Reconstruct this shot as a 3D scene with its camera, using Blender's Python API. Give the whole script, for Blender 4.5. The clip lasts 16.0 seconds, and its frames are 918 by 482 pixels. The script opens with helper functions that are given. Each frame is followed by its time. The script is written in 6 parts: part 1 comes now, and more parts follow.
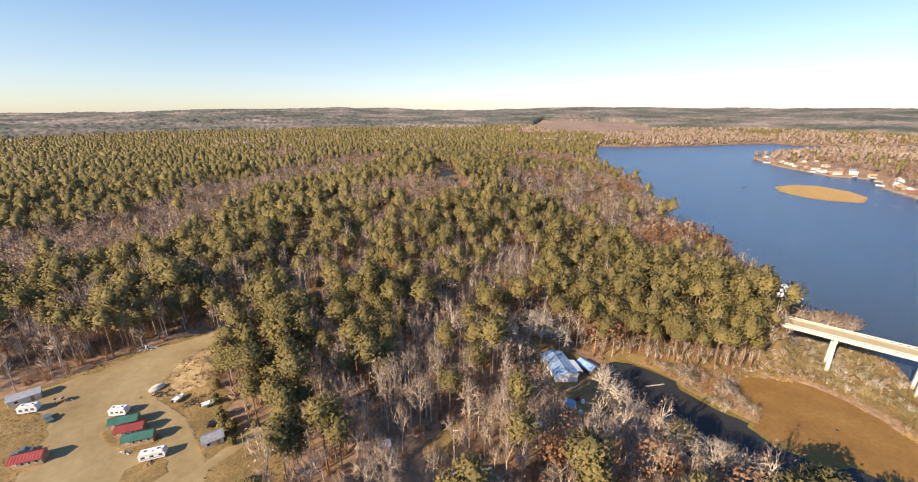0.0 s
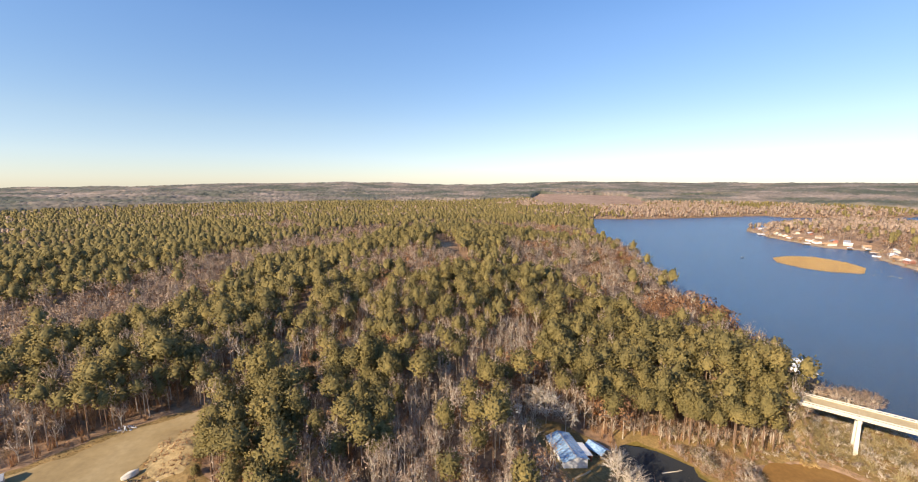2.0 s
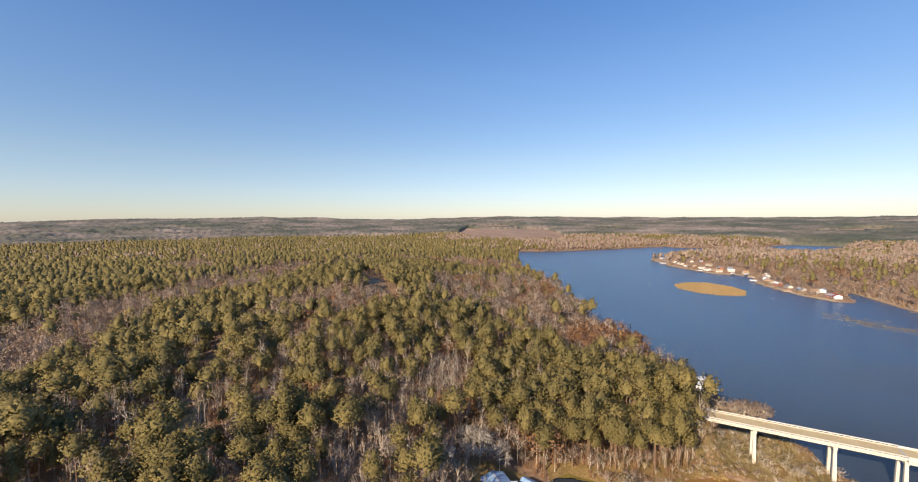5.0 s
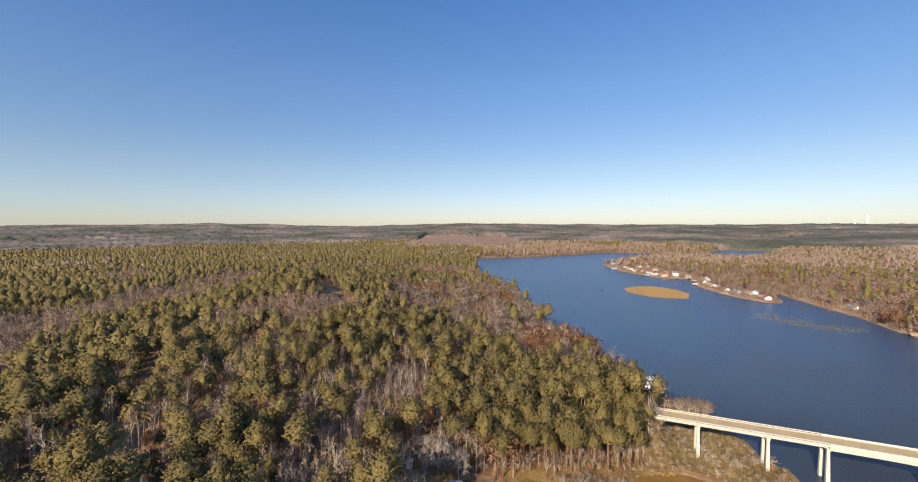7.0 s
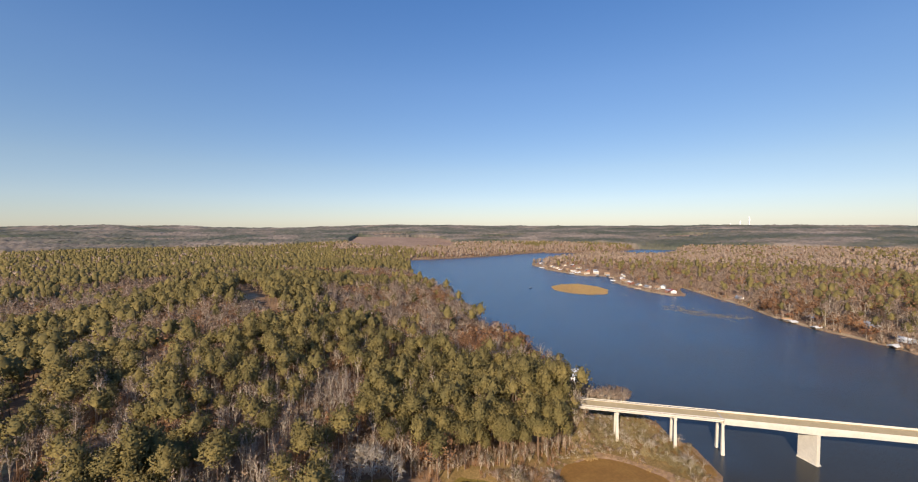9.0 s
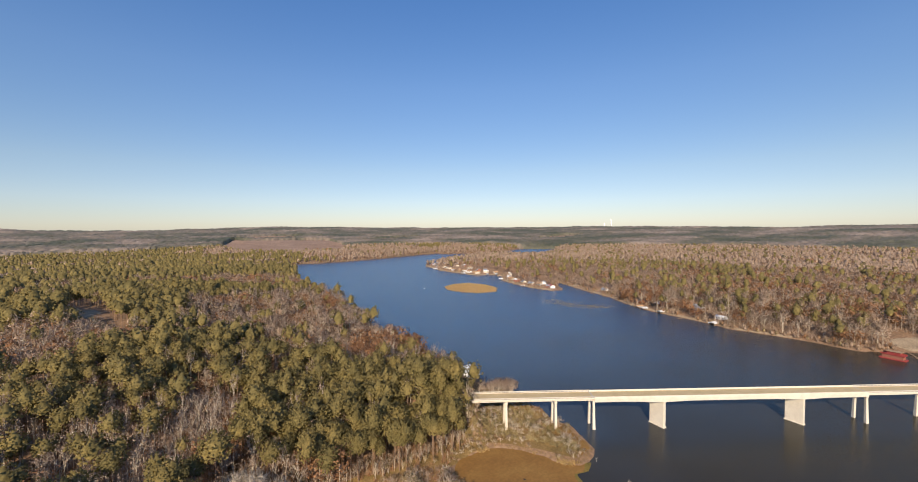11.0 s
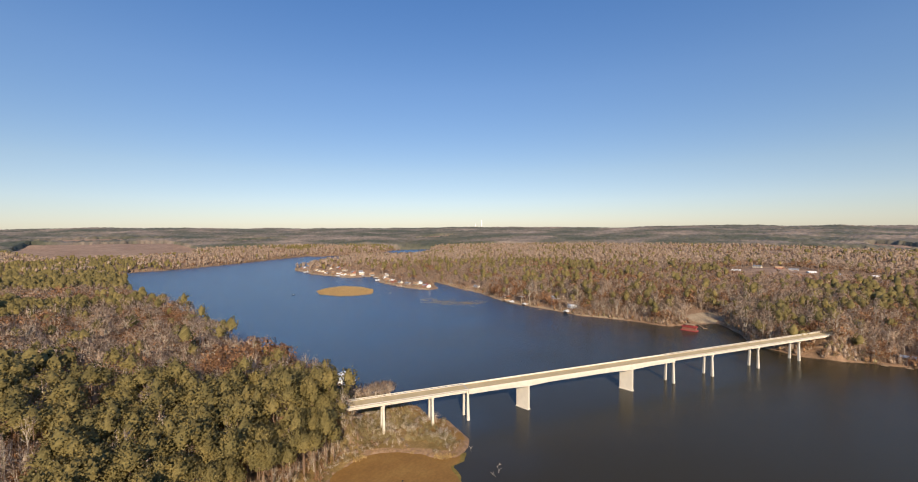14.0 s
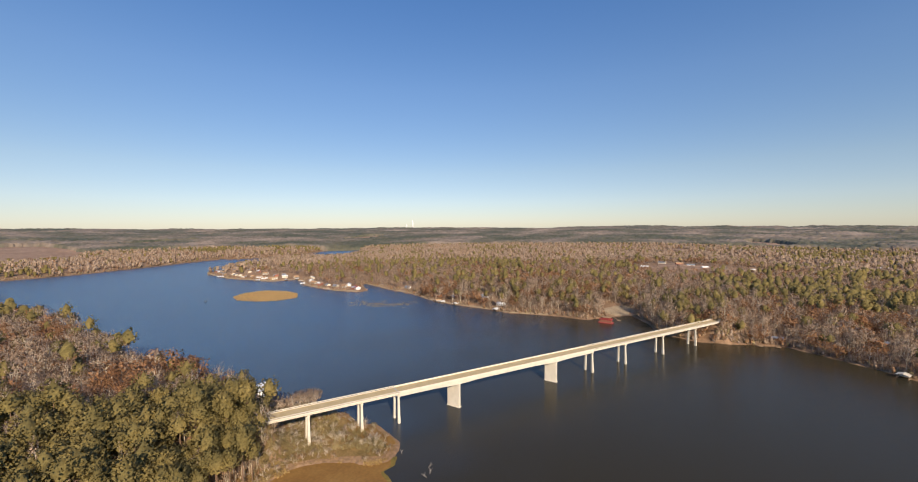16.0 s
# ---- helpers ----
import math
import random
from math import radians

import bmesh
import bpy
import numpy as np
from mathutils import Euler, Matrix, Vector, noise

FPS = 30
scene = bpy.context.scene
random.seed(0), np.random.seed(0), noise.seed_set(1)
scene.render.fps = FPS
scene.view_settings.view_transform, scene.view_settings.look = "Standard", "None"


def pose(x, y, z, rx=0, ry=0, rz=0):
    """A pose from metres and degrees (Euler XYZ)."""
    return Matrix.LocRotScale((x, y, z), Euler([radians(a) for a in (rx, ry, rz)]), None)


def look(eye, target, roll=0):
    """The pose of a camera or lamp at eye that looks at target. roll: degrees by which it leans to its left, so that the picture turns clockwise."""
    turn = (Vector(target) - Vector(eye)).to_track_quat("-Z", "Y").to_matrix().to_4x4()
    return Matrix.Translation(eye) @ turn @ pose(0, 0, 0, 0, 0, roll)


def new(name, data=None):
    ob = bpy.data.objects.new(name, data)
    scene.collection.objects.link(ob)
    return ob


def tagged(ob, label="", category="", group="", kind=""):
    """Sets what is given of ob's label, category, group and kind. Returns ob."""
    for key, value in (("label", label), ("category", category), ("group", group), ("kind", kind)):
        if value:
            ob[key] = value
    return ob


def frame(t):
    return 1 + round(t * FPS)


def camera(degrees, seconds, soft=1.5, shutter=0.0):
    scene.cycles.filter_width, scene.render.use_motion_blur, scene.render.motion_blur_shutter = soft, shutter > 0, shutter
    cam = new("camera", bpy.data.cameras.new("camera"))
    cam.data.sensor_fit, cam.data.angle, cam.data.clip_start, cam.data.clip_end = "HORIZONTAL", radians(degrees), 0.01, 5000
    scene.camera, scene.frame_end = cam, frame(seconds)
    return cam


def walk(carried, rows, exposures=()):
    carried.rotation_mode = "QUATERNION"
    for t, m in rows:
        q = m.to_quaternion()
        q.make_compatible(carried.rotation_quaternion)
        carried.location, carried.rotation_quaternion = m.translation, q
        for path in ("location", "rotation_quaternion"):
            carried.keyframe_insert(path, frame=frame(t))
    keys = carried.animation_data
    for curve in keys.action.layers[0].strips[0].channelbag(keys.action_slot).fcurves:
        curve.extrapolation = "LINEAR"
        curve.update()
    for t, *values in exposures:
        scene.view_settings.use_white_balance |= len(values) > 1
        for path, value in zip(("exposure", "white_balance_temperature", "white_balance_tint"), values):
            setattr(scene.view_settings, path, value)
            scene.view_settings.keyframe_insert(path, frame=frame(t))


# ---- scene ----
cam = camera(98.13, 16.0, soft=1.1)
walk(cam, [
    (0.0, pose(-0.14, 0.01, 118.87, 71.529, 0.230, -1.457)),
    (0.5, pose(-0.31, 0.05, 118.79, 72.231, 0.172, -1.461)),
    (1.0, pose(-0.33, 0.07, 118.82, 75.091, 0.175, -1.500)),
    (1.5, pose(-0.22, 0.08, 118.94, 78.849, 0.253, -1.542)),
    (2.0, pose(-0.09, 0.13, 119.13, 81.648, 0.215, -1.449)),
    (2.5, pose(-0.01, 0.25, 119.35, 83.453, 0.230, -1.582)),
    (3.0, pose(-0.01, 0.45, 119.58, 84.557, 0.227, -3.131)),
    (3.5, pose(-0.04, 0.74, 119.79, 85.205, 0.131, -5.666)),
    (4.0, pose(0.02, 1.04, 119.97, 85.699, 0.210, -7.964)),
    (6.5, pose(1.23, 1.97, 120.02, 87.398, 0.180, -16.054)),
    (7.0, pose(1.33, 2.13, 120.03, 87.505, 0.169, -17.499)),
    (7.5, pose(1.36, 2.25, 120.08, 87.597, 0.235, -18.854)),
    (8.0, pose(1.36, 2.38, 120.13, 87.612, 0.237, -19.999)),
    (8.5, pose(1.38, 2.55, 120.14, 87.654, 0.167, -22.516)),
    (9.0, pose(1.54, 2.78, 120.06, 87.670, 0.208, -27.112)),
    (9.5, pose(1.93, 3.04, 119.87, 87.747, 0.280, -31.410)),
    (12.0, pose(3.65, 4.12, 119.38, 87.822, 0.339, -48.261)),
    (12.5, pose(3.89, 4.23, 119.32, 87.791, 0.352, -51.025)),
    (13.0, pose(4.13, 4.33, 119.25, 87.863, 0.266, -54.217)),
    (13.5, pose(4.42, 4.42, 119.17, 87.865, 0.263, -57.319)),
    (14.0, pose(4.74, 4.48, 119.07, 87.888, 0.320, -59.930)),
    (14.5, pose(5.09, 4.52, 118.95, 87.880, 0.327, -63.036)),
    (15.0, pose(5.42, 4.52, 118.83, 87.903, 0.292, -66.061)),
    (15.5, pose(5.72, 4.44, 118.73, 87.948, 0.281, -68.954)),
    (16.0, pose(6.00, 4.25, 118.68, 87.903, 0.309, -69.793)),
], exposures=[(0, 0.845, 6860, 10), (1.5, 0.835, 6900, 10), (2.5, 0.785, 6900, 10), (4, 0.61, 6840, 10), (6.5, 0.37, 6600, 10), (9, 0.285, 6640, 10), (12, 0.265, 6740, 10), (16, 0.245, 6880, 10)])

# ---- daylight ----
SUN_AZ, SUN_EL = 231.0, 28.0          # degrees clockwise from +y, and above the horizon
world = bpy.data.worlds.new("sky")
scene.world = world
world.use_nodes = True
wn = world.node_tree.nodes
sky = wn.new("ShaderNodeTexSky")
sky.sky_type = 'NISHITA'
sky.sun_disc = False
sky.sun_elevation, sky.sun_rotation = radians(SUN_EL), radians(SUN_AZ)
sky.air_density, sky.dust_density, sky.ozone_density = 1.0, 0.1, 3.2
sky.altitude = 150
wn["Background"].inputs["Strength"].default_value = 0.150
rich = wn.new("ShaderNodeHueSaturation")
rich.inputs["Saturation"].default_value = 1.31
tint = wn.new("ShaderNodeMix")
tint.data_type, tint.blend_type = 'RGBA', 'MULTIPLY'
tint.inputs["Factor"].default_value = 1.0
haze = wn.new("ShaderNodeGamma")                  # thin haze evens the sky out
haze.inputs["Gamma"].default_value = 0.76
world.node_tree.links.new(sky.outputs[0], haze.inputs["Color"])
world.node_tree.links.new(haze.outputs[0], rich.inputs["Color"])
for socket in tint.inputs:
    if socket.name == "A" and socket.type == 'RGBA':
        world.node_tree.links.new(rich.outputs[0], socket)
    if socket.name == "B" and socket.type == 'RGBA':
        socket.default_value = (1.275, 1.182, 1.293, 1)
place, parts_, low_ = wn.new("ShaderNodeTexCoord"), wn.new("ShaderNodeSeparateXYZ"), wn.new("ShaderNodeValToRGB")
for k, (at, shade) in enumerate(((0.0, (0.62, 0.70, 0.78)), (0.13, (0.85, 0.80, 0.75)), (0.32, (0.88, 0.85, 0.86)), (0.50, (0.71, 0.80, 0.90)))):   # pale dry air low over the hills, deep blue above
    stop = low_.color_ramp.elements[k] if k < 2 else low_.color_ramp.elements.new(at)
    stop.position, stop.color = at, (*shade, 1)
clear_ = wn.new("ShaderNodeMix")
clear_.data_type, clear_.blend_type = 'RGBA', 'MULTIPLY'
clear_.inputs["Factor"].default_value = 1.0
world.node_tree.links.new(place.outputs["Generated"], parts_.inputs[0])
world.node_tree.links.new(parts_.outputs["Z"], low_.inputs["Fac"])
for socket in clear_.inputs:
    if socket.type == 'RGBA':
        world.node_tree.links.new(low_.outputs["Color"] if socket.name == "B" else [s for s in tint.outputs if s.type == 'RGBA'][0], socket)
world.node_tree.links.new([s for s in clear_.outputs if s.type == 'RGBA'][0], wn["Background"].inputs["Color"])
sun = new("sun", bpy.data.lights.new("sun", 'SUN'))
sun.data.energy, sun.data.angle, sun.data.color = 4.65, radians(0.5), (1.0, 0.84, 0.66)
to_sun = Vector((math.sin(radians(SUN_AZ)) * math.cos(radians(SUN_EL)),
                 math.cos(radians(SUN_AZ)) * math.cos(radians(SUN_EL)), math.sin(radians(SUN_EL))))
sun.matrix_world = look((0, 0, 300), Vector((0, 0, 300)) - to_sun)


# ---- materials ----
def material(name, stops, scale=1.0, rough=0.85, bump=0.0, vary=0.0, detail=6.0, metal=0.0, fine=0.0, grain=0.28, spec=0.3, island=0.0, thin=0.0):
    """A colour ramp over noise of that scale (per metre), with a finer grain, bump and per-object or per-island variation."""
    m = bpy.data.materials.new(name)
    m.use_nodes = True
    n, l = m.node_tree.nodes, m.node_tree.links
    b = n["Principled BSDF"]
    b.inputs["Roughness"].default_value, b.inputs["Metallic"].default_value = rough, metal
    b.inputs["Specular IOR Level"].default_value = spec
    geo = n.new("ShaderNodeNewGeometry")
    tex = n.new("ShaderNodeTexNoise")
    tex.inputs["Scale"].default_value, tex.inputs["Detail"].default_value = scale, detail
    tex.inputs["Roughness"].default_value = 0.62
    l.new(geo.outputs["Position"], tex.inputs["Vector"])
    ramp = n.new("ShaderNodeValToRGB")
    els = ramp.color_ramp.elements
    while len(els) < len(stops):
        els.new(0.5)
    for e, (p, c) in zip(els, stops):
        e.position, e.color = p, (*c, 1)
    l.new(tex.outputs["Fac"], ramp.inputs["Fac"])
    col = ramp.outputs["Color"]
    if fine:
        t2 = n.new("ShaderNodeTexNoise")
        t2.inputs["Scale"].default_value, t2.inputs["Detail"].default_value = fine, 4.0
        l.new(geo.outputs["Position"], t2.inputs["Vector"])
        mr = n.new("ShaderNodeMapRange")
        mr.inputs["From Min"].default_value, mr.inputs["From Max"].default_value = 0.3, 0.7
        mr.inputs["To Min"].default_value, mr.inputs["To Max"].default_value = 1 - grain, 1 + grain
        l.new(t2.outputs["Fac"], mr.inputs["Value"])
        mul = n.new("ShaderNodeVectorMath")
        mul.operation = 'SCALE'
        l.new(col, mul.inputs[0])
        l.new(mr.outputs[0], mul.inputs["Scale"])
        col = mul.outputs[0]
    for amount, source in ((vary, "object"), (island, "island")):
        if amount:
            if source == "object":
                rnd = n.new("ShaderNodeObjectInfo").outputs["Random"]
            else:
                rnd = geo.outputs["Random Per Island"]
            mr = n.new("ShaderNodeMapRange")
            mr.inputs["To Min"].default_value, mr.inputs["To Max"].default_value = 1 - amount, 1 + amount
            l.new(rnd, mr.inputs["Value"])
            mul = n.new("ShaderNodeVectorMath")
            mul.operation = 'SCALE'
            l.new(col, mul.inputs[0])
            l.new(mr.outputs[0], mul.inputs["Scale"])
            col = mul.outputs[0]
    l.new(col, b.inputs["Base Color"])
    if thin:                                        # leaves and twigs let some light through
        tr, mix = n.new("ShaderNodeBsdfTranslucent"), n.new("ShaderNodeMixShader")
        mix.inputs[0].default_value = thin
        l.new(col, tr.inputs["Color"])
        l.new(b.outputs[0], mix.inputs[1])
        l.new(tr.outputs[0], mix.inputs[2])
        l.new(mix.outputs[0], n["Material Output"].inputs["Surface"])
    if bump:
        bp = n.new("ShaderNodeBump")
        bp.inputs["Strength"].default_value, bp.inputs["Distance"].default_value = bump, 0.15
        l.new(tex.outputs["Fac"], bp.inputs["Height"])
        l.new(bp.outputs[0], b.inputs["Normal"])
    return m


NEEDLES = material("pine_needles", [(0.30, (0.154, 0.129, 0.049)), (0.50, (0.237, 0.190, 0.068)), (0.70, (0.330, 0.253, 0.090))],
                   scale=0.085, fine=1.1, grain=0.22, island=0.18, rough=0.8, detail=3.0, thin=0.28)
BARK = material("pine_bark", [(0.3, (0.16, 0.10, 0.065)), (0.7, (0.30, 0.20, 0.13))], scale=0.9, island=0.15)
TWIGS = material("bare_twigs", [(0.28, (0.305, 0.215, 0.150)), (0.50, (0.420, 0.304, 0.212)), (0.74, (0.525, 0.408, 0.310))],
                 scale=0.03, fine=0.9, grain=0.3, island=0.13, thin=0.2)
PALE_BARK = material("pale_bark", [(0.3, (0.48, 0.40, 0.30)), (0.7, (0.67, 0.58, 0.46))], scale=0.5, island=0.15)
RUST_LEAVES = material("rust_leaves", [(0.3, (0.30, 0.155, 0.075)), (0.7, (0.44, 0.245, 0.128))], scale=0.08, island=0.2, fine=0.5, thin=0.35)
SHRUB = material("marsh_shrub", [(0.3, (0.235, 0.180, 0.078)), (0.7, (0.39, 0.31, 0.16))], scale=0.12, island=0.35)
REED = material("dry_reed", [(0.3, (0.36, 0.235, 0.09)), (0.7, (0.50, 0.355, 0.155))], scale=0.1, fine=0.6, island=0.25)
LITTER = material("leaf_litter", [(0.28, (0.19, 0.120, 0.070)), (0.5, (0.29, 0.184, 0.108)), (0.72, (0.40, 0.258, 0.152))],
                  scale=0.035, fine=0.45, bump=0.6)
GRAVEL = material("packed_gravel", [(0.28, (0.250, 0.176, 0.080)), (0.5, (0.335, 0.243, 0.114)), (0.75, (0.430, 0.325, 0.168))],
                  scale=0.045, fine=0.5, grain=0.09, bump=0.1)
DIRT = material("bare_dirt", [(0.3, (0.24, 0.165, 0.070)), (0.5, (0.36, 0.26, 0.120)), (0.7, (0.47, 0.345, 0.170))], scale=0.16, fine=1.0, bump=0.6)
GRASS = material("winter_grass", [(0.3, (0.170, 0.118, 0.042)), (0.5, (0.250, 0.165, 0.062)), (0.72, (0.36, 0.24, 0.10))],
                 scale=0.12, fine=1.2, bump=0.4)
MAT = material("floating_weed", [(0.32, (0.215, 0.110, 0.030)), (0.5, (0.262, 0.136, 0.036)), (0.68, (0.300, 0.165, 0.046))],
               scale=0.06, fine=0.7, grain=0.12, bump=0.1)
MAT_EDGE = material("green_weed", [(0.3, (0.15, 0.115, 0.025)), (0.7, (0.26, 0.185, 0.045))], scale=0.15, fine=0.8, bump=0.4)
CLEARCUT = material("cut_field", [(0.3, (0.26, 0.16, 0.10)), (0.7, (0.40, 0.27, 0.18))], scale=0.012, fine=0.08)
CONCRETE = material("pale_concrete", [(0.3, (0.66, 0.60, 0.49)), (0.7, (0.78, 0.72, 0.60))], scale=0.25, fine=1.5, grain=0.07, bump=0.1)
ASPHALT = material("worn_deck", [(0.3, (0.50, 0.380, 0.200)), (0.7, (0.61, 0.475, 0.265))], scale=0.15, fine=0.9, grain=0.1)
SAND = material("pale_sand", [(0.3, (0.30, 0.225, 0.14)), (0.7, (0.43, 0.335, 0.22))], scale=0.1, fine=0.7)
STEEL = material("grey_steel", [(0.3, (0.35, 0.36, 0.37)), (0.7, (0.5, 0.5, 0.5))], scale=0.6, rough=0.5, metal=0.3)
BLUE_ROOF = material("blue_metal_roof", [(0.3, (0.20, 0.34, 0.52)), (0.7, (0.34, 0.50, 0.66))], scale=0.25, fine=1.0, rough=0.38, vary=0.12)
GREEN_ROOF = material("green_metal_roof", [(0.3, (0.035, 0.13, 0.095)), (0.7, (0.07, 0.20, 0.15))], scale=0.4, rough=0.5, vary=0.1)
RED_ROOF = material("red_metal_roof", [(0.3, (0.27, 0.04, 0.04)), (0.7, (0.37, 0.075, 0.065))], scale=0.4, rough=0.5, vary=0.12)
GREY_ROOF = material("grey_shingle_roof", [(0.3, (0.20, 0.21, 0.23)), (0.7, (0.34, 0.35, 0.37))], scale=0.5, fine=3.0, vary=0.25)
TAN_ROOF = material("tan_shingle_roof", [(0.3, (0.42, 0.25, 0.14)), (0.7, (0.54, 0.36, 0.21))], scale=0.5, fine=3.0, vary=0.2)
WHITE = material("white_paint", [(0.3, (0.74, 0.73, 0.70)), (0.7, (0.86, 0.85, 0.82))], scale=0.7, rough=0.5, vary=0.05)
CREAM = material("cream_siding", [(0.3, (0.60, 0.53, 0.42)), (0.7, (0.72, 0.66, 0.54))], scale=0.6, vary=0.15)
BRICK = material("red_brick", [(0.3, (0.30, 0.12, 0.08)), (0.7, (0.42, 0.19, 0.13))], scale=1.5, vary=0.2)
TIMBER = material("weathered_timber", [(0.3, (0.26, 0.17, 0.10)), (0.7, (0.42, 0.30, 0.19))], scale=0.8, fine=3.0, vary=0.2)
DARK = material("dark_rubber", [(0.3, (0.02, 0.02, 0.022)), (0.7, (0.04, 0.04, 0.042))], scale=2.0, rough=0.7)
PANE = material("window_glass", [(0.3, (0.03, 0.04, 0.05)), (0.7, (0.06, 0.07, 0.08))], scale=0.5, rough=0.08, spec=0.6)
CAR_GREEN = material("grey_green_car_paint", [(0.3, (0.10, 0.14, 0.13)), (0.7, (0.14, 0.18, 0.17))], scale=0.8, rough=0.3, spec=0.5)
CAR_BLACK = material("black_car_paint", [(0.3, (0.015, 0.015, 0.018)), (0.7, (0.03, 0.03, 0.033))], scale=0.8, rough=0.3, spec=0.5)
BLUE_TARP = material("light_blue_cover", [(0.3, (0.12, 0.33, 0.50)), (0.7, (0.22, 0.46, 0.62))], scale=0.8, rough=0.5)
FAR_CANOPY = material("far_canopy", [(0.37, (0.086, 0.092, 0.060)), (0.475, (0.142, 0.132, 0.091)), (0.56, (0.232, 0.186, 0.139)), (0.68, (0.37, 0.29, 0.222))],
                      scale=0.003, fine=0.02, grain=0.2, island=0.06, detail=8.0)
UNDERGROWTH = material("undergrowth", [(0.3, (0.33, 0.175, 0.085)), (0.55, (0.42, 0.25, 0.135)), (0.75, (0.34, 0.24, 0.11))], scale=0.06, fine=0.5, island=0.3, thin=0.25)
STEAM = material("white_steam", [(0.3, (0.85, 0.85, 0.85)), (0.7, (0.95, 0.95, 0.95))], scale=0.01)


def water_material():
    """Silty lake water: smoother below the bridge; up the open lake rippled, with reflected sky blue put into the base
    colour.
    """
    m = bpy.data.materials.new("lake_water")
    m.use_nodes = True
    n, l = m.node_tree.nodes, m.node_tree.links
    b = n["Principled BSDF"]
    b.inputs["IOR"].default_value = 1.36
    geo = n.new("ShaderNodeNewGeometry")

    def noise(scale, detail, vector):
        t = n.new("ShaderNodeTexNoise")
        t.inputs["Scale"].default_value, t.inputs["Detail"].default_value = scale, detail
        l.new(vector, t.inputs["Vector"])
        return t.outputs["Fac"]

    def ranged(value, a, b_, c, d):
        r = n.new("ShaderNodeMapRange")
        r.interpolation_type = 'SMOOTHSTEP'
        for key, v in zip(("From Min", "From Max", "To Min", "To Max"), (a, b_, c, d)):
            r.inputs[key].default_value = v
        l.new(value, r.inputs["Value"])
        return r.outputs[0]

    def maths(op, p, q):
        k = n.new("ShaderNodeMath")
        k.operation = op
        for socket, v in zip(k.inputs, (p, q)):
            if isinstance(v, float):
                socket.default_value = v
            else:
                l.new(v, socket)
        return k.outputs[0]
    # how far up the open lake a place lies, in metres, blurred by slow noise
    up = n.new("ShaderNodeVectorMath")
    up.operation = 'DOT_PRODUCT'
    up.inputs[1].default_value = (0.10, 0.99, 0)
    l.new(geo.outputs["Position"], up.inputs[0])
    edge_noise = noise(0.011, 4.0, geo.outputs["Position"])
    reach = maths('ADD', up.outputs["Value"], maths('MULTIPLY', edge_noise, 170.0))
    ripple_and_sky = ranged(reach, 100.0, 520.0, 0.0, 1.0)
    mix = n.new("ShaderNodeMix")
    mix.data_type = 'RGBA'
    l.new(ripple_and_sky, mix.inputs["Factor"])
    # brown water near; farther up, the blue of reflected sky is painted in
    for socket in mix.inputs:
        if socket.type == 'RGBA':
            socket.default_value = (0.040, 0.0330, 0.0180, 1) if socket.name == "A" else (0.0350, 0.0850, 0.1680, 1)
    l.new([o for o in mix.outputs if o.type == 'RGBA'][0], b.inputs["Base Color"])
    l.new(ranged(ripple_and_sky, 0.0, 1.0, 0.10, 0.26), b.inputs["Roughness"])
    l.new(ranged(ripple_and_sky, 0.0, 1.0, 0.20, 0.75), b.inputs["Specular IOR Level"])
    stretch = n.new("ShaderNodeMapping")
    stretch.inputs["Scale"].default_value = (1.0, 0.6, 1.0)
    stretch.inputs["Rotation"].default_value = (0, 0, radians(35))
    l.new(geo.outputs["Position"], stretch.inputs["Vector"])
    bp = n.new("ShaderNodeBump")
    bp.inputs["Distance"].default_value = 0.36
    l.new(ranged(ripple_and_sky, 0.0, 1.0, 0.36, 1.0), bp.inputs["Strength"])
    l.new(noise(1.7, 3.0, stretch.outputs[0]), bp.inputs["Height"])
    l.new(bp.outputs[0], b.inputs["Normal"])
    return m


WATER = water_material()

# ---- plan: shores, in metres ----
WEST_SHORE = [(478, 1299), (430, 1225), (395, 1090), (345, 930), (316, 870), (300, 700), (279, 570), (256, 500), (238, 412), (228, 365),
              (232, 325), (212, 268), (206, 232), (214, 207), (222, 186), (218, 174), (213, 164), (216, 160), (207, 147), (208, 131),
              (203, 124), (195, 110), (186, 107)]
MARSH_SHORE = [(178, 108), (173, 114), (172, 125), (167, 135), (161, 145), (153, 150), (136, 152), (128, 147), (125, 139), (126, 131),
               (121, 124), (115.5, 130), (109.5, 137), (104, 144.5), (102.5, 151), (95.5, 160.5), (86, 168.5), (75, 165)]
NEAR_SHORE = [(71, 150), (70, 138), (74, 125), (84, 107), (101, 94), (114, 70), (120, 20), (110, -60), (80, -250), (60, -900)]
EAST_SHORE = [(230, -900), (300, -480), (392, -235), (403, -219), (428, -202), (453, -180), (474, -161), (471, -132), (466, -85), (488, -52),
              (532, -45), (577, -28), (556, -4), (530, 25), (539, 75), (535, 128), (548, 150), (566, 219), (584, 262), (633, 325), (665, 390),
              (715, 475), (690, 468), (640, 420), (618, 428), (620, 485), (657, 581), (730, 652), (678, 695), (686, 827), (736, 962)]
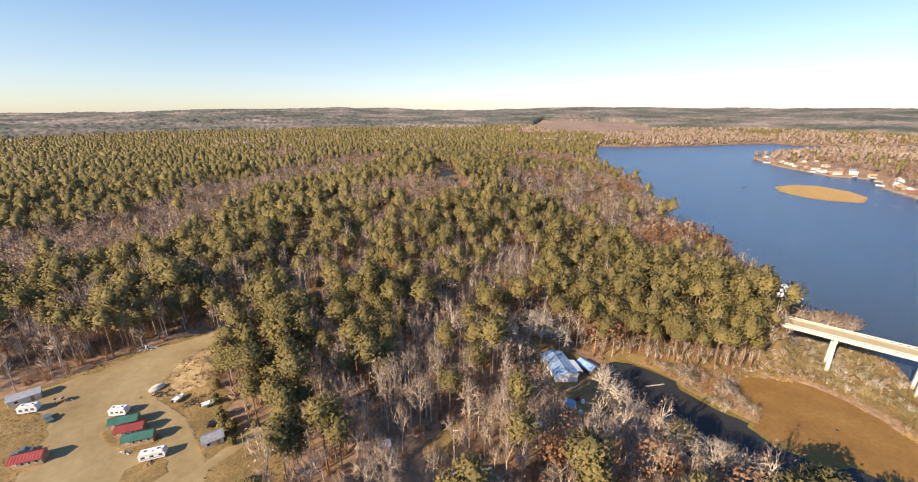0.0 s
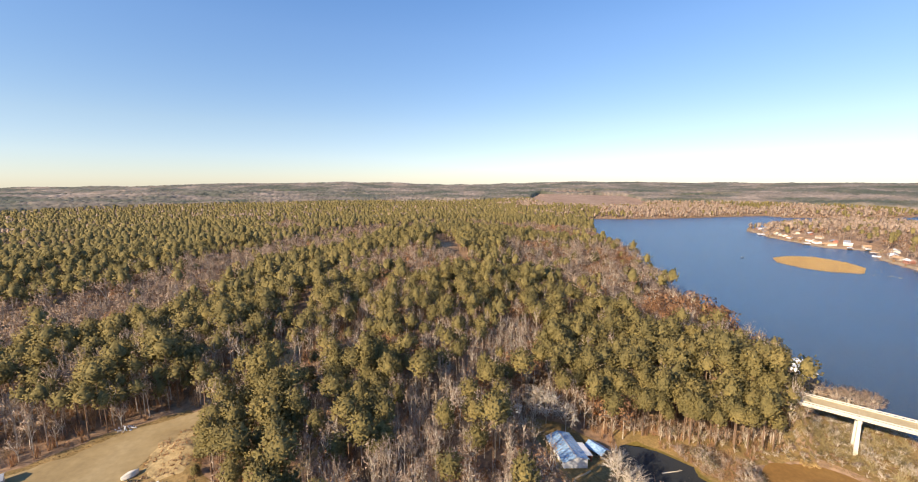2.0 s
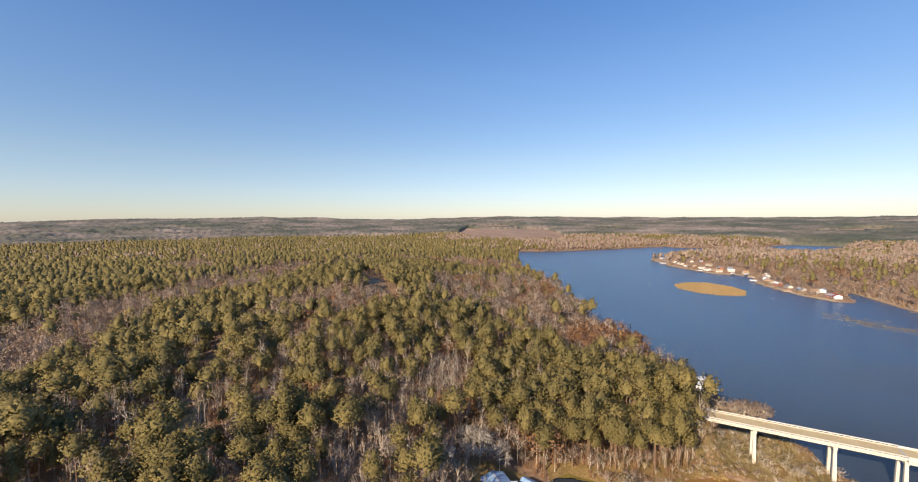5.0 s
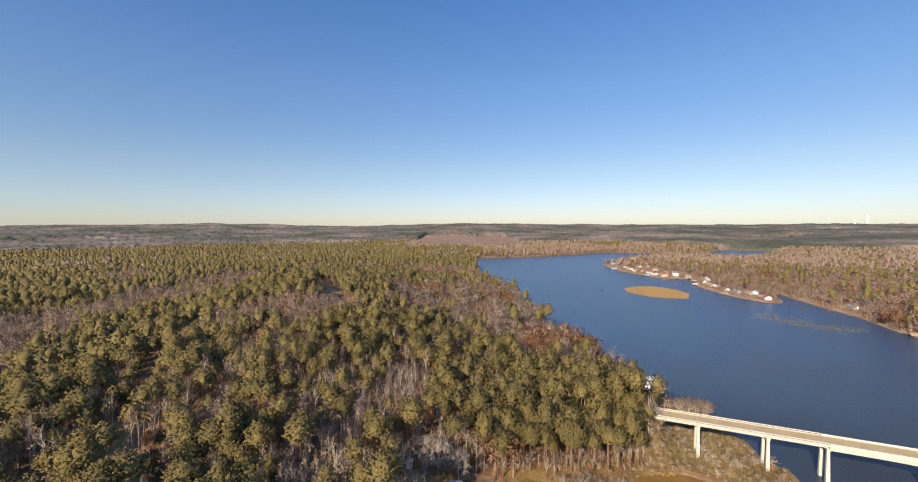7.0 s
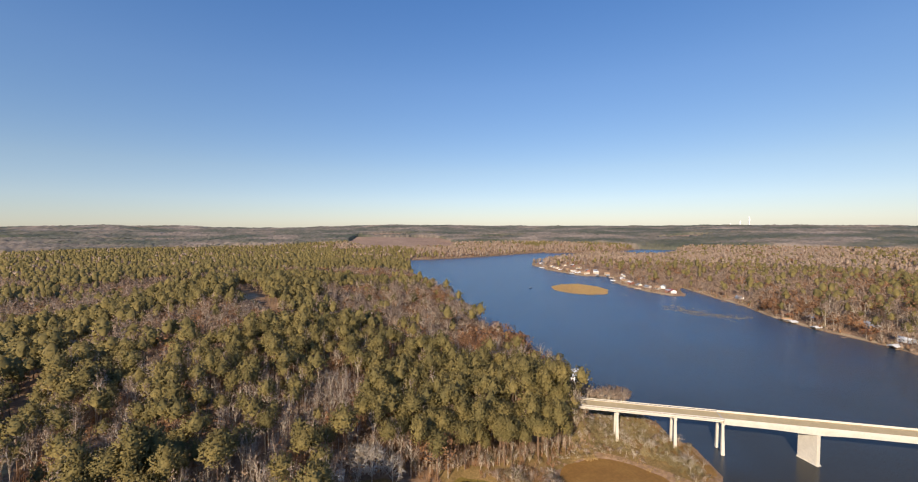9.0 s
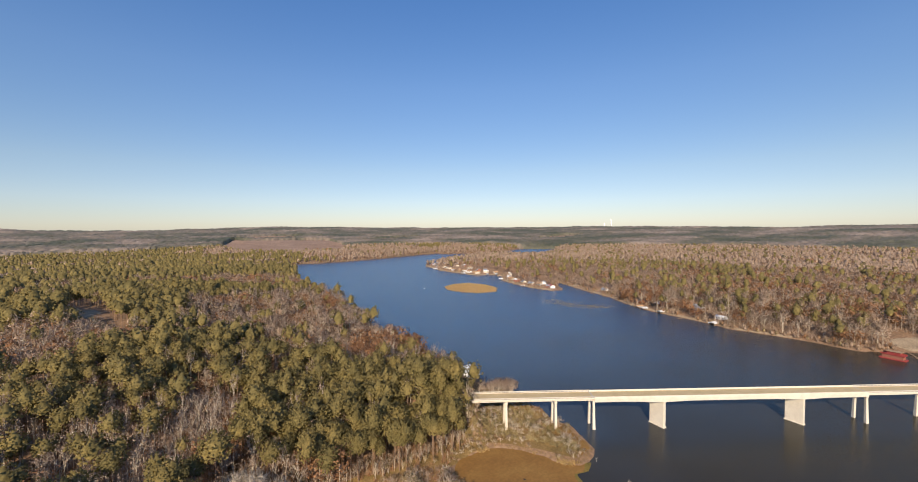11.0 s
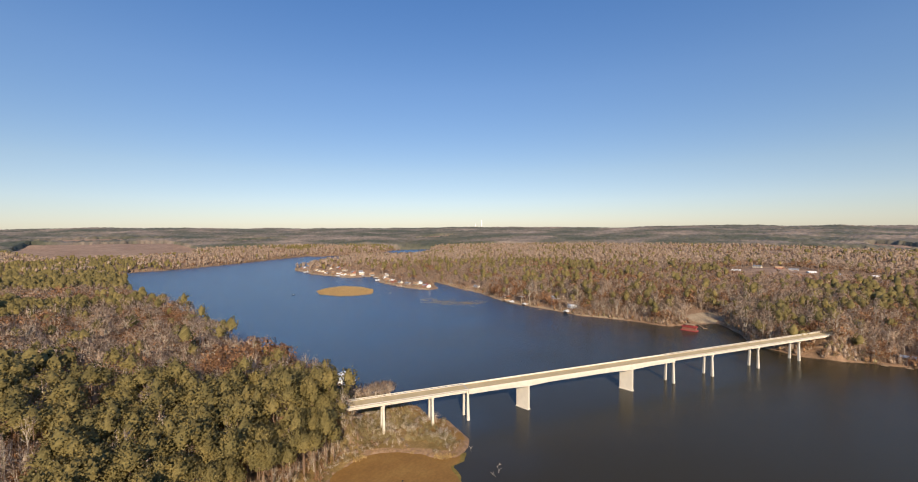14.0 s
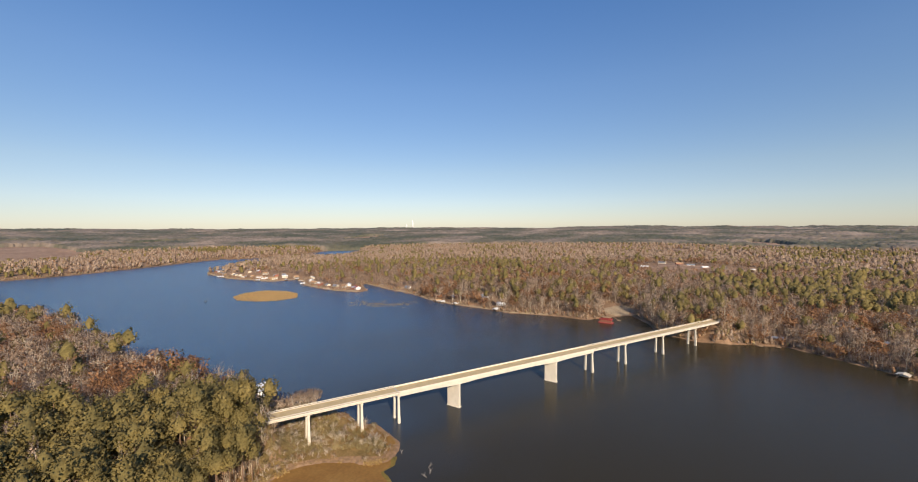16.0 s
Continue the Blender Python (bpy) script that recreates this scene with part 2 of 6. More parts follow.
NORTH_SHORE = [(800, 1010), (950, 1075), (1150, 1150), (1230, 980), (1330, 950), (1560, 1060), (1740, 1180), (1730, 1330), (1560, 1300),
               (1400, 1230), (1262, 1245), (1117, 1300), (1106, 1365), (922, 1334), (816, 1305), (613, 1273), (521, 1284)]
LAKE = np.array(WEST_SHORE + MARSH_SHORE + NEAR_SHORE + EAST_SHORE + NORTH_SHORE, float)
WEED = np.array([(178, 109), (173, 115), (172, 126), (167, 136), (161, 146), (153, 151), (136, 153), (127, 148), (124, 139), (124, 130),
                 (117, 121), (121, 112), (127, 107), (130, 103), (139, 104), (143, 98), (150, 95), (159, 94), (170, 105), (175, 103), (181, 106)], float)
ISLAND = np.array([(508, 604), (545, 616), (578, 606), (586, 560), (572, 520), (537, 490), (505, 500), (488, 525), (486, 568)], float)
YARD = np.array([(-166, 127), (-161, 133), (-148, 144), (-136, 159), (-120, 172), (-113, 181), (-108, 176), (-113, 158), (-117, 140),
                 (-110, 126), (-95, 117), (-84, 106), (-76, 97), (-72, 88), (-95, 74), (-128, 80), (-131, 103), (-148, 119)], float)
LAWN = np.array([(36, 178), (52, 176), (68, 166), (71, 150), (69, 136), (64, 124), (52, 120), (44, 128), (42, 150), (34, 168)], float)
GLADE = np.array([(-12, 98), (-4, 100), (3, 108), (5, 116), (-2, 116), (-10, 108)], float)
ROAD = [(-112, 180), (-104, 193), (-98, 212), (-96, 240), (-104, 268), (-116, 320), (-100, 390)]
DRIVE = [(-84, 80), (-76, 95), (-70, 104), (-64, 116), (-58, 132), (-52, 150)]
FIELDS = [np.array([(440, 1730), (600, 1640), (800, 1640), (930, 1850), (1080, 2350), (1120, 2560), (900, 2640), (600, 2700), (450, 2250), (410, 1900)], float)]
for fx, fy, fr in ((-134, 2200, 110), (-560, 2700, 150), (-1266, 2960, 170), (1500, 2300, 160), (2300, 1500, 150), (1750, -250, 90), (2200, -700, 130), (900, 2900, 200)):
    FIELDS.append(np.array([(fx + fr * (1.6 + 0.3 * math.sin(3 * a + fx)) * math.cos(a), fy + fr * 0.55 * math.sin(a)) for a in np.arange(8) * math.pi / 4]))
FIELDS.append(np.array([(935, -50), (985, -55), (1010, -110), (1000, -180), (985, -290), (940, -300), (905, -260), (890, -190), (900, -140), (900, -85)], float))
WEST_BANK = [(157, 173.5), (141, 187)]
EAST_BANK = [(486, -107), (510, -127)]
CUTLINE = [(22, 340), (17, 390), (8, 450), (-2, 510), (-10, 566), (-22, 650), (-34, 745)]


def inside(px, py, poly):
    hit = np.zeros(px.shape, bool)
    x0, y0 = poly[:, 0], poly[:, 1]
    x1, y1 = np.roll(x0, -1), np.roll(y0, -1)
    for a, b, c, d in zip(x0, y0, x1, y1):
        if b != d:
            hit ^= ((b > py) != (d > py)) & (px < (c - a) * (py - b) / (d - b) + a)
    return hit


def gap(px, py, line, closed=True):
    """Distance to a line of points."""
    best = np.full(px.shape, 1e12)
    pts = np.asarray(line, float)
    ends = zip(pts, np.roll(pts, -1, 0)) if closed else zip(pts[:-1], pts[1:])
    for (a, b), (c, d) in ends:
        ux, uy = c - a, d - b
        k = np.clip(((px - a) * ux + (py - b) * uy) / (ux * ux + uy * uy + 1e-9), 0, 1)
        best = np.minimum(best, (px - a - k * ux) ** 2 + (py - b - k * uy) ** 2)
    return np.sqrt(best)


def side(px, py, poly):
    """Distance to a closed line, positive outside."""
    return gap(px, py, poly) * np.where(inside(px, py, poly), -1, 1)


def lattice(px, py, cell, seed):
    """Smooth value noise, 0 to 1."""
    gx, gy = px / cell, py / cell
    ix, iy = np.floor(gx).astype(np.int64), np.floor(gy).astype(np.int64)
    fx, fy = gx - ix, gy - iy
    fx, fy = fx * fx * (3 - 2 * fx), fy * fy * (3 - 2 * fy)

    def h(a, b):
        v = np.sin((a * 127.1 + b * 311.7 + seed * 74.7)) * 43758.5453
        return v - np.floor(v)
    return (h(ix, iy) * (1 - fx) + h(ix + 1, iy) * fx) * (1 - fy) + (h(ix, iy + 1) * (1 - fx) + h(ix + 1, iy + 1) * fx) * fy


def fractal(px, py, cell, seed, octaves=3):
    total, amp, norm = 0, 1.0, 0
    for k in range(octaves):
        total, norm = total + amp * lattice(px, py, cell / 2 ** k, seed + k), norm + amp
        amp *= 0.5
    return total / norm


def step(v, a, b):
    k = np.clip((v - a) / (b - a), 0, 1)
    return k * k * (3 - 2 * k)


def bell(px, py, x, y, r):
    return np.exp(-((px - x) ** 2 + (py - y) ** 2) / (2 * r * r))


def ground_z(px, py):
    px, py = np.asarray(px, float), np.asarray(py, float)
    wob = 3.0 * (fractal(px, py, 22.0, 5, 2) - 0.5) * step(np.hypot(px, py), 60, 160)
    d = side(px, py, LAKE) + wob
    r = np.hypot(px, py)
    low = np.clip(bell(px, py, 200, 150, 30) + bell(px, py, 168, 160, 18) + bell(px, py, 105, 148, 16) + bell(px, py, 205, 200, 20), 0, 1)
    dd = np.maximum(d, 0)
    land = 0.35 + 0.35 * step(dd, 0, 3) + 15 * (1 - np.exp(-dd / 75)) * (1 - low)
    land += 20 * np.exp(-((px + 5) / 120) ** 2 - ((py - 500) / 210) ** 2) * step(dd, 20, 160)
    land -= 7 * np.exp(-gap(px, py, [(-330, 240), (-250, 320), (-255, 510), (-140, 785)], False) ** 2 / (2 * 50 ** 2))
    land += 26 * (fractal(px, py, 420, 11, 3) - 0.45) * step(dd, 150, 700)
    land += 64 * step(r, 1500, 4900) * (0.42 + 1.35 * fractal(px, py, 1500, 21, 4))
    land += 17 * bell(px, py, 1030, -180, 110)
    flat = np.exp(-(np.maximum(side(px, py, YARD), 0) / 18) ** 2)
    land = land * (1 - flat) + 15 * flat
    land = land + (2.2 + 3.0 * (fractal(px, py, 4.5, 83, 2) - 0.4)) * bell(px, py, -102, 147, 7) + 1.6 * bell(px, py, -97, 137, 5)
    for line in (WEST_BANK, EAST_BANK):
        bank = np.exp(-(np.maximum(gap(px, py, line, False) - 6, 0) / 7) ** 2)
        land = np.maximum(land, 18.6 * bank)
    isl = step(-side(px, py, ISLAND), -3, 4) * 0.55
    bed = -2.5 * (1 - np.exp(np.minimum(d, 0) / 12)) - 0.25
    z = np.where(d > 0, land, bed + step(d, -3, 0) * 0.6)
    return np.where(isl > 0.02, np.maximum(z, isl - 0.2), z)


def z_at(x, y):
    return float(ground_z(np.array([x]), np.array([y]))[0])


# ---- mesh helpers ----
def grid_mesh(name, co, faces_q, mats, smooth=True):
    me = bpy.data.meshes.new(name)
    q = np.asarray(faces_q, np.int32)
    me.vertices.add(len(co))
    me.vertices.foreach_set("co", np.asarray(co, np.float32).ravel())
    me.loops.add(q.size)
    me.loops.foreach_set("vertex_index", q.ravel())
    me.polygons.add(len(q))
    me.polygons.foreach_set("loop_start", np.arange(0, q.size, q.shape[1], dtype=np.int32))
    if smooth:
        me.polygons.foreach_set("use_smooth", np.ones(len(q), bool))
    for m in mats:
        me.materials.append(m)
    me.update(calc_edges=True)
    return me


def tri_mesh(name, tris, mats, index=None, normals=None):
    """Loose triangles; foliage takes the rounded normals of its clumps."""
    tris = np.asarray(tris, np.float32).reshape(-1, 3, 3)
    me = grid_mesh(name, tris.reshape(-1, 3), np.arange(len(tris) * 3).reshape(-1, 3), mats, False)
    if index is not None:
        me.polygons.foreach_set("material_index", np.asarray(index, np.int32))
    if normals is not None:
        soft_ = me.attributes.new("custom_normal", 'FLOAT_VECTOR', 'POINT')
        soft_.data.foreach_set("vector", np.asarray(normals, np.float32).ravel())
    return me


def part(name, bm, mat, parent, label=""):
    """A bmesh as one mesh object under a thing or a part."""
    me = bpy.data.meshes.new(name)
    bm.normal_update()
    bm.to_mesh(me)
    bm.free()
    for m in (mat if isinstance(mat, (list, tuple)) else (mat,)):
        me.materials.append(m)
    ob = new(name, me)
    ob.parent = parent
    if label:
        tagged(ob, label)
    return ob


def thing(name, m, label, category, group="", kind=""):
    ob = new(name)
    ob.matrix_world = m
    return tagged(ob, label, category, group, kind)


def box(bm, x0, x1, y0, y1, z0, z1, bevel=0.0):
    made = bmesh.ops.create_cube(bm, size=1.0, matrix=Matrix.Translation(((x0 + x1) / 2, (y0 + y1) / 2, (z0 + z1) / 2))
                                 @ Matrix.Diagonal((x1 - x0, y1 - y0, z1 - z0, 1)))
    if bevel:
        edges = list({e for v in made["verts"] for e in v.link_edges})
        bmesh.ops.bevel(bm, geom=edges, offset=bevel, segments=2, affect='EDGES')
    return bm


def boxes(*specs, bevel=0.0):
    bm = bmesh.new()
    for s in specs:
        box(bm, *s, bevel=bevel)
    return bm


def prism(profile, a, b, axis="x"):
    """A closed profile pushed from a to b along x (profile in y, z) or y (profile in x, z)."""
    bm = bmesh.new()
    put = (lambda u, v, s: (s, u, v)) if axis == "x" else (lambda u, v, s: (u, s, v))
    one = [bm.verts.new(put(u, v, a)) for u, v in profile]
    two = [bm.verts.new(put(u, v, b)) for u, v in profile]
    bm.faces.new(one)
    bm.faces.new(list(reversed(two)))
    for k in range(len(profile)):
        j = (k + 1) % len(profile)
        bm.faces.new((one[k], two[k], two[j], one[j]))
    bmesh.ops.recalc_face_normals(bm, faces=bm.faces)
    return bm


def tube(bm, p, q, r0, r1, sides=8):
    p, q = Vector(p), Vector(q)
    m = Matrix.Translation((p + q) / 2) @ (q - p).to_track_quat("Z", "Y").to_matrix().to_4x4()
    bmesh.ops.create_cone(bm, cap_ends=True, segments=sides, radius1=r0, radius2=r1, depth=(q - p).length, matrix=m)
    return bm


# ---- ground, water ----
def build_ground():
    ang = np.concatenate([np.arange(-60, 130, 0.6), np.arange(130, 300, 4.0)])
    rad = [0.0, 20.0, 40.0]
    while rad[-1] < 5150:
        rad.append(max(rad[-1] * 1.019, rad[-1] + 2.0))
    rad = np.array(rad)
    a, r = np.meshgrid(np.radians(ang), rad)
    x, y = r * np.sin(a), r * np.cos(a)
    z = ground_z(x.ravel(), y.ravel())
    n, k = len(ang), len(rad)
    i, j = np.meshgrid(np.arange(k - 1), np.arange(n), indexing="ij")
    j2 = (j + 1) % n
    q = np.stack([i * n + j, i * n + j2, (i + 1) * n + j2, (i + 1) * n + j], -1).reshape(-1, 4)
    ob = new("ground", grid_mesh("ground", np.stack([x.ravel(), y.ravel(), z], 1), q[:, ::-1], [LITTER]))
    tagged(ob, "rolling woodland ground under brown leaf litter", "ground", kind="structure")


build_ground()
bm = bmesh.new()
for x, y in ((-1200, -1200), (2400, -1200), (2400, 2400), (-1200, 2400)):
    bm.verts.new((x, y, 0))
bm.faces.new(bm.verts)
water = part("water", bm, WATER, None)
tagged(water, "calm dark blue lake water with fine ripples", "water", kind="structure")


def patch(name, poly, mat, lift, label, category, rings=14, ragged=1.2, flat=None, seed=3, rim=-0.15):
    """A sheet laid on the ground inside a closed line, with an uneven edge."""
    poly = np.asarray(poly, float)
    pts = []
    for a, b in zip(poly, np.roll(poly, -1, 0)):
        m = max(2, int(np.hypot(*(b - a)) / 1.5))
        pts += [a + (b - a) * s / m for s in range(m)]
    pts = np.array(pts)
    c = poly.mean(0)
    out = pts - c
    size = np.hypot(out[:, 0], out[:, 1])[:, None]
    pts = pts + out / size * ragged * 2 * (fractal(pts[:, 0], pts[:, 1], 7.0, seed, 3)[:, None] - 0.5)
    k = len(pts)
    co = np.concatenate([c + (pts - c) * s for s in np.linspace(1, 0.02, rings)])
    z = (ground_z(co[:, 0], co[:, 1]) if flat is None else np.full(len(co), flat)) + lift
    if flat is None:
        z[:k] += rim - lift
    i, j = np.meshgrid(np.arange(rings - 1), np.arange(k), indexing="ij")
    q = np.stack([i * k + j, i * k + (j + 1) % k, (i + 1) * k + (j + 1) % k, (i + 1) * k + j], -1).reshape(-1, 4)
    ob = new(name, grid_mesh(name, np.column_stack([co, z]), q, [mat]))
    return tagged(ob, label, category, kind="structure")


def strip(name, line, width, mat, lift, label, category):
    """A track laid on the ground along a line."""
    pts = np.asarray(line, float)
    s = np.concatenate([[0], np.cumsum(np.hypot(*np.diff(pts, axis=0).T))])
    u = np.arange(0, s[-1], 2.0)
    cx, cy = np.interp(u, s, pts[:, 0]), np.interp(u, s, pts[:, 1])
    for _ in range(6):
        cx[1:-1], cy[1:-1] = (cx[:-2] + cx[1:-1] + cx[2:]) / 3, (cy[:-2] + cy[1:-1] + cy[2:]) / 3
    tx, ty = np.gradient(cx), np.gradient(cy)
    n = np.hypot(tx, ty)
    across = np.linspace(-0.5, 0.5, 5)
    w = width * (1 + 0.35 * (fractal(cx, cy, 8.0, 9, 2) - 0.5))
    x = cx[:, None] - ty[:, None] / n[:, None] * w[:, None] * across
    y = cy[:, None] + tx[:, None] / n[:, None] * w[:, None] * across
    z = (ground_z(x.ravel(), y.ravel()).reshape(x.shape) + lift - np.array([lift - 0.06, 0, 0, 0, lift - 0.06])).ravel()
    i, j = np.meshgrid(np.arange(len(u) - 1), np.arange(4), indexing="ij")
    q = np.stack([i * 5 + j, i * 5 + j + 1, (i + 1) * 5 + j + 1, (i + 1) * 5 + j], -1).reshape(-1, 4)
    ob = new(name, grid_mesh(name, np.column_stack([x.ravel(), y.ravel(), z]), q, [mat]))
    return tagged(ob, label, category, kind="structure")


FIELD = np.array([(-205, 70), (-200, 112), (-176, 126), (-160, 140), (-140, 163), (-122, 178), (-104, 168), (-93, 142), (-85, 127), (-76, 116),
                  (-64, 107), (-55, 104), (-49, 92), (-56, 66), (-120, 50)], float)
patch("verge", FIELD, GRASS, 0.12, "dry winter grass round the gravel yard", "grass", ragged=4, rings=26)
patch("yard", YARD, GRAVEL, 0.20, "packed tan gravel yard with tyre marks", "yard", ragged=4, rim=0.08, rings=22)
patch("dirt_bank", [(-117, 150), (-112, 160), (-104, 158), (-97, 146), (-96, 132), (-104, 130), (-113, 134)], DIRT, 0.35,
      "bare yellow dirt bank beside the yard", "dirt", ragged=3, rim=0.08)
patch("lawn", LAWN, GRASS, 0.12, "mown brown winter lawn beside the creek", "lawn", ragged=2)
patch("glade", GLADE, GRASS, 0.15, "small grassy glade with orange leaf litter", "grass", ragged=3)
for outline in FIELDS:
    patch("cut_field", outline, CLEARCUT, 3.0, "reddish brown clear-cut field", "field", ragged=30, rings=4, rim=0.5)
patch("cove_beach", [(577, -31), (559, -6), (566, 6), (584, 6), (604, -8), (612, -30), (596, -37)], SAND, 0.25,
      "pale sandy landing at the cove", "beach", ragged=3)
patch("weed_margin", WEED + (WEED - WEED.mean(0)) * 0.05, MAT_EDGE, 0.03, "green weed along the marsh edge", "water plants",
      ragged=2.5, flat=0.0, seed=8)
patch("weed_mat", WEED, MAT, 0.08, "brown floating weed covering the shallow bay", "water plants", ragged=1.6, flat=0.0)
strip("sandy_bank", [(x + 3, y - 1) for x, y in EAST_SHORE[24:31]], 6.0, SAND, 0.25, "pale sandy bank along the house lots", "bank")
strip("sandy_bank", [(x + 2.5, y) for x, y in EAST_SHORE[14:22]], 4.0, SAND, 0.25, "narrow sandy bank under the trees", "bank")
for margin in ([(76, 166), (85, 172), (97, 164), (105, 154), (102, 150), (94, 158), (85, 164)], [(103, 153), (107, 145), (113, 138), (119, 131), (124, 125), (120, 121), (112, 128), (106, 135), (101, 144)]):
    patch("creek_weed", margin, MAT_EDGE, 0.04, "yellow green weed along the creek edge", "water plants", ragged=1.5, flat=0.0)
strip("creek_bank", [(76, 167), (92, 165), (103, 152), (112, 141), (119, 128)], 15.0, GRASS, 0.14, "olive brown grass along the creek bank", "grass")
strip("marsh_bank", [(98, 160), (120, 156), (142, 158), (162, 160), (174, 146), (182, 126), (188, 112)], 15.0, GRASS, 0.16, "olive brown grass behind the weed bed", "grass")
strip("bridge_slope", [(150, 180), (166, 178), (182, 172), (198, 160), (206, 145)], 20.0, GRASS, 0.18, "grassy slope below the bridge end", "grass")
strip("dirt_road", ROAD, 6.0, DIRT, 0.3, "tan dirt road leading into the woods", "road")
strip("driveway", DRIVE, 4.5, GRAVEL, 0.3, "grey gravel driveway beside the yard", "road")
patch("clearing", [(-20, 530), (-4, 520), (4, 545), (0, 578), (-18, 572)], SAND, 0.4, "pale bare clearing in the pines", "clearing", ragged=3, rim=0.1)
strip("woodland_track", CUTLINE, 5.0, DIRT, 0.3, "pale track along the clearing in the pines", "road")


# ---- trees ----
rng = np.random.default_rng(7)


def rand_tris(centres, size, out, jitter=0.7, flat=1.0):
    """Small leaf triangles at the centres, facing roughly along out."""
    n = len(centres)
    nrm = out + rng.normal(0, jitter, (n, 3))
    nrm /= np.linalg.norm(nrm, axis=1)[:, None] + 1e-9
    ref = rng.normal(0, 1, (n, 3))
    u = np.cross(nrm, ref)
    u /= np.linalg.norm(u, axis=1)[:, None] + 1e-9
    v = np.cross(nrm, u)
    s = (np.broadcast_to(size, (n,)) * rng.uniform(0.65, 1.35, n))[:, None]
    a = rng.uniform(0, 6.28, n)[:, None]
    t = []
    for k in range(3):
        w = a + k * 2.094 + rng.uniform(-0.45, 0.45, (n, 1))
        p = centres + s * (np.cos(w) * u + np.sin(w) * v) * rng.uniform(0.7, 1.2, (n, 1))
        t.append(p)
    return np.stack(t, 1)


def facing(tris, nrm):
    """Triangles wound to look along their normals (one a face or one a corner), and those normals at length one."""
    if nrm.ndim == 2:
        nrm = np.repeat(nrm[:, None], 3, axis=1)
    nrm = nrm / (np.linalg.norm(nrm, axis=2)[..., None] + 1e-9)
    g = np.cross(tris[:, 1] - tris[:, 0], tris[:, 2] - tris[:, 0])
    back = ((g * nrm.mean(1)).sum(1) < 0)[:, None, None]
    return np.where(back, tris[:, [0, 2, 1]], tris), np.where(back, nrm[:, [0, 2, 1]], nrm)


def plain(tris):
    g = np.cross(tris[:, 1] - tris[:, 0], tris[:, 2] - tris[:, 0])
    return np.repeat((g / (np.linalg.norm(g, axis=1)[:, None] + 1e-9))[:, None], 3, axis=1)


def slivers(p, q, w, face=None):
    """Thin triangles from p to q, w wide at the base, turned to face a way if one is given."""
    d = q - p
    side_ = np.cross(d, rng.normal(0, 1, d.shape) if face is None else face)
    side_ /= np.linalg.norm(side_, axis=1)[:, None] + 1e-9
    side_ *= np.broadcast_to(w, (len(p),))[:, None] / 2
    return np.stack([p - side_, p + side_, q], 1)


def trunk_tris(h, r0, r1, sides=5, lean=(0.0, 0.0), cuts=2):
    rings = []
    for k in range(cuts + 1):
        s = k / cuts
        a = np.arange(sides) * 6.2832 / sides
        r = r0 + (r1 - r0) * s
        off = np.array(lean) * s * s * h
        rings.append(np.stack([off[0] + r * np.cos(a), off[1] + r * np.sin(a), np.full(sides, h * s)], 1))
    t = []
    for k in range(cuts):
        for i in range(sides):
            j = (i + 1) % sides
            t += [(rings[k][i], rings[k][j], rings[k + 1][j]), (rings[k][i], rings[k + 1][j], rings[k + 1][i])]
    return np.array(t)


def sprays(c, way, r, length, soft_):
    """Three-sided tufts of needles at c that point along way, shaded by soft normals."""
    n = len(c)
    way = way / (np.linalg.norm(way, axis=1)[:, None] + 1e-9)
    u = np.cross(way, rng.normal(0, 1, (n, 3)))
    u /= np.linalg.norm(u, axis=1)[:, None] + 1e-9
    v = np.cross(way, u)
    r = (np.broadcast_to(r, (n,)) * rng.uniform(0.7, 1.35, n))[:, None]
    tip = c + way * (np.broadcast_to(length, (n,)) * rng.uniform(0.6, 1.4, n))[:, None]
    ring = [u * math.cos(k * 2.094) + v * math.sin(k * 2.094) for k in range(3)]
    out, nrm = [], []
    for k in range(3):
        a, b = ring[k], ring[(k + 1) % 3]
        out.append(np.stack([c + a * r, c + b * r, tip], 1))
        nrm.append(np.stack([soft_ + a * 0.3, soft_ + b * 0.3, soft_ + (a + b) * 0.2], 1))
    return facing(np.concatenate(out), np.concatenate(nrm))


PINE_SHAPE = ([0, 0.10, 0.32, 0.62, 0.84, 1.0], [0.52, 0.88, 1.0, 0.96, 0.76, 0.28])


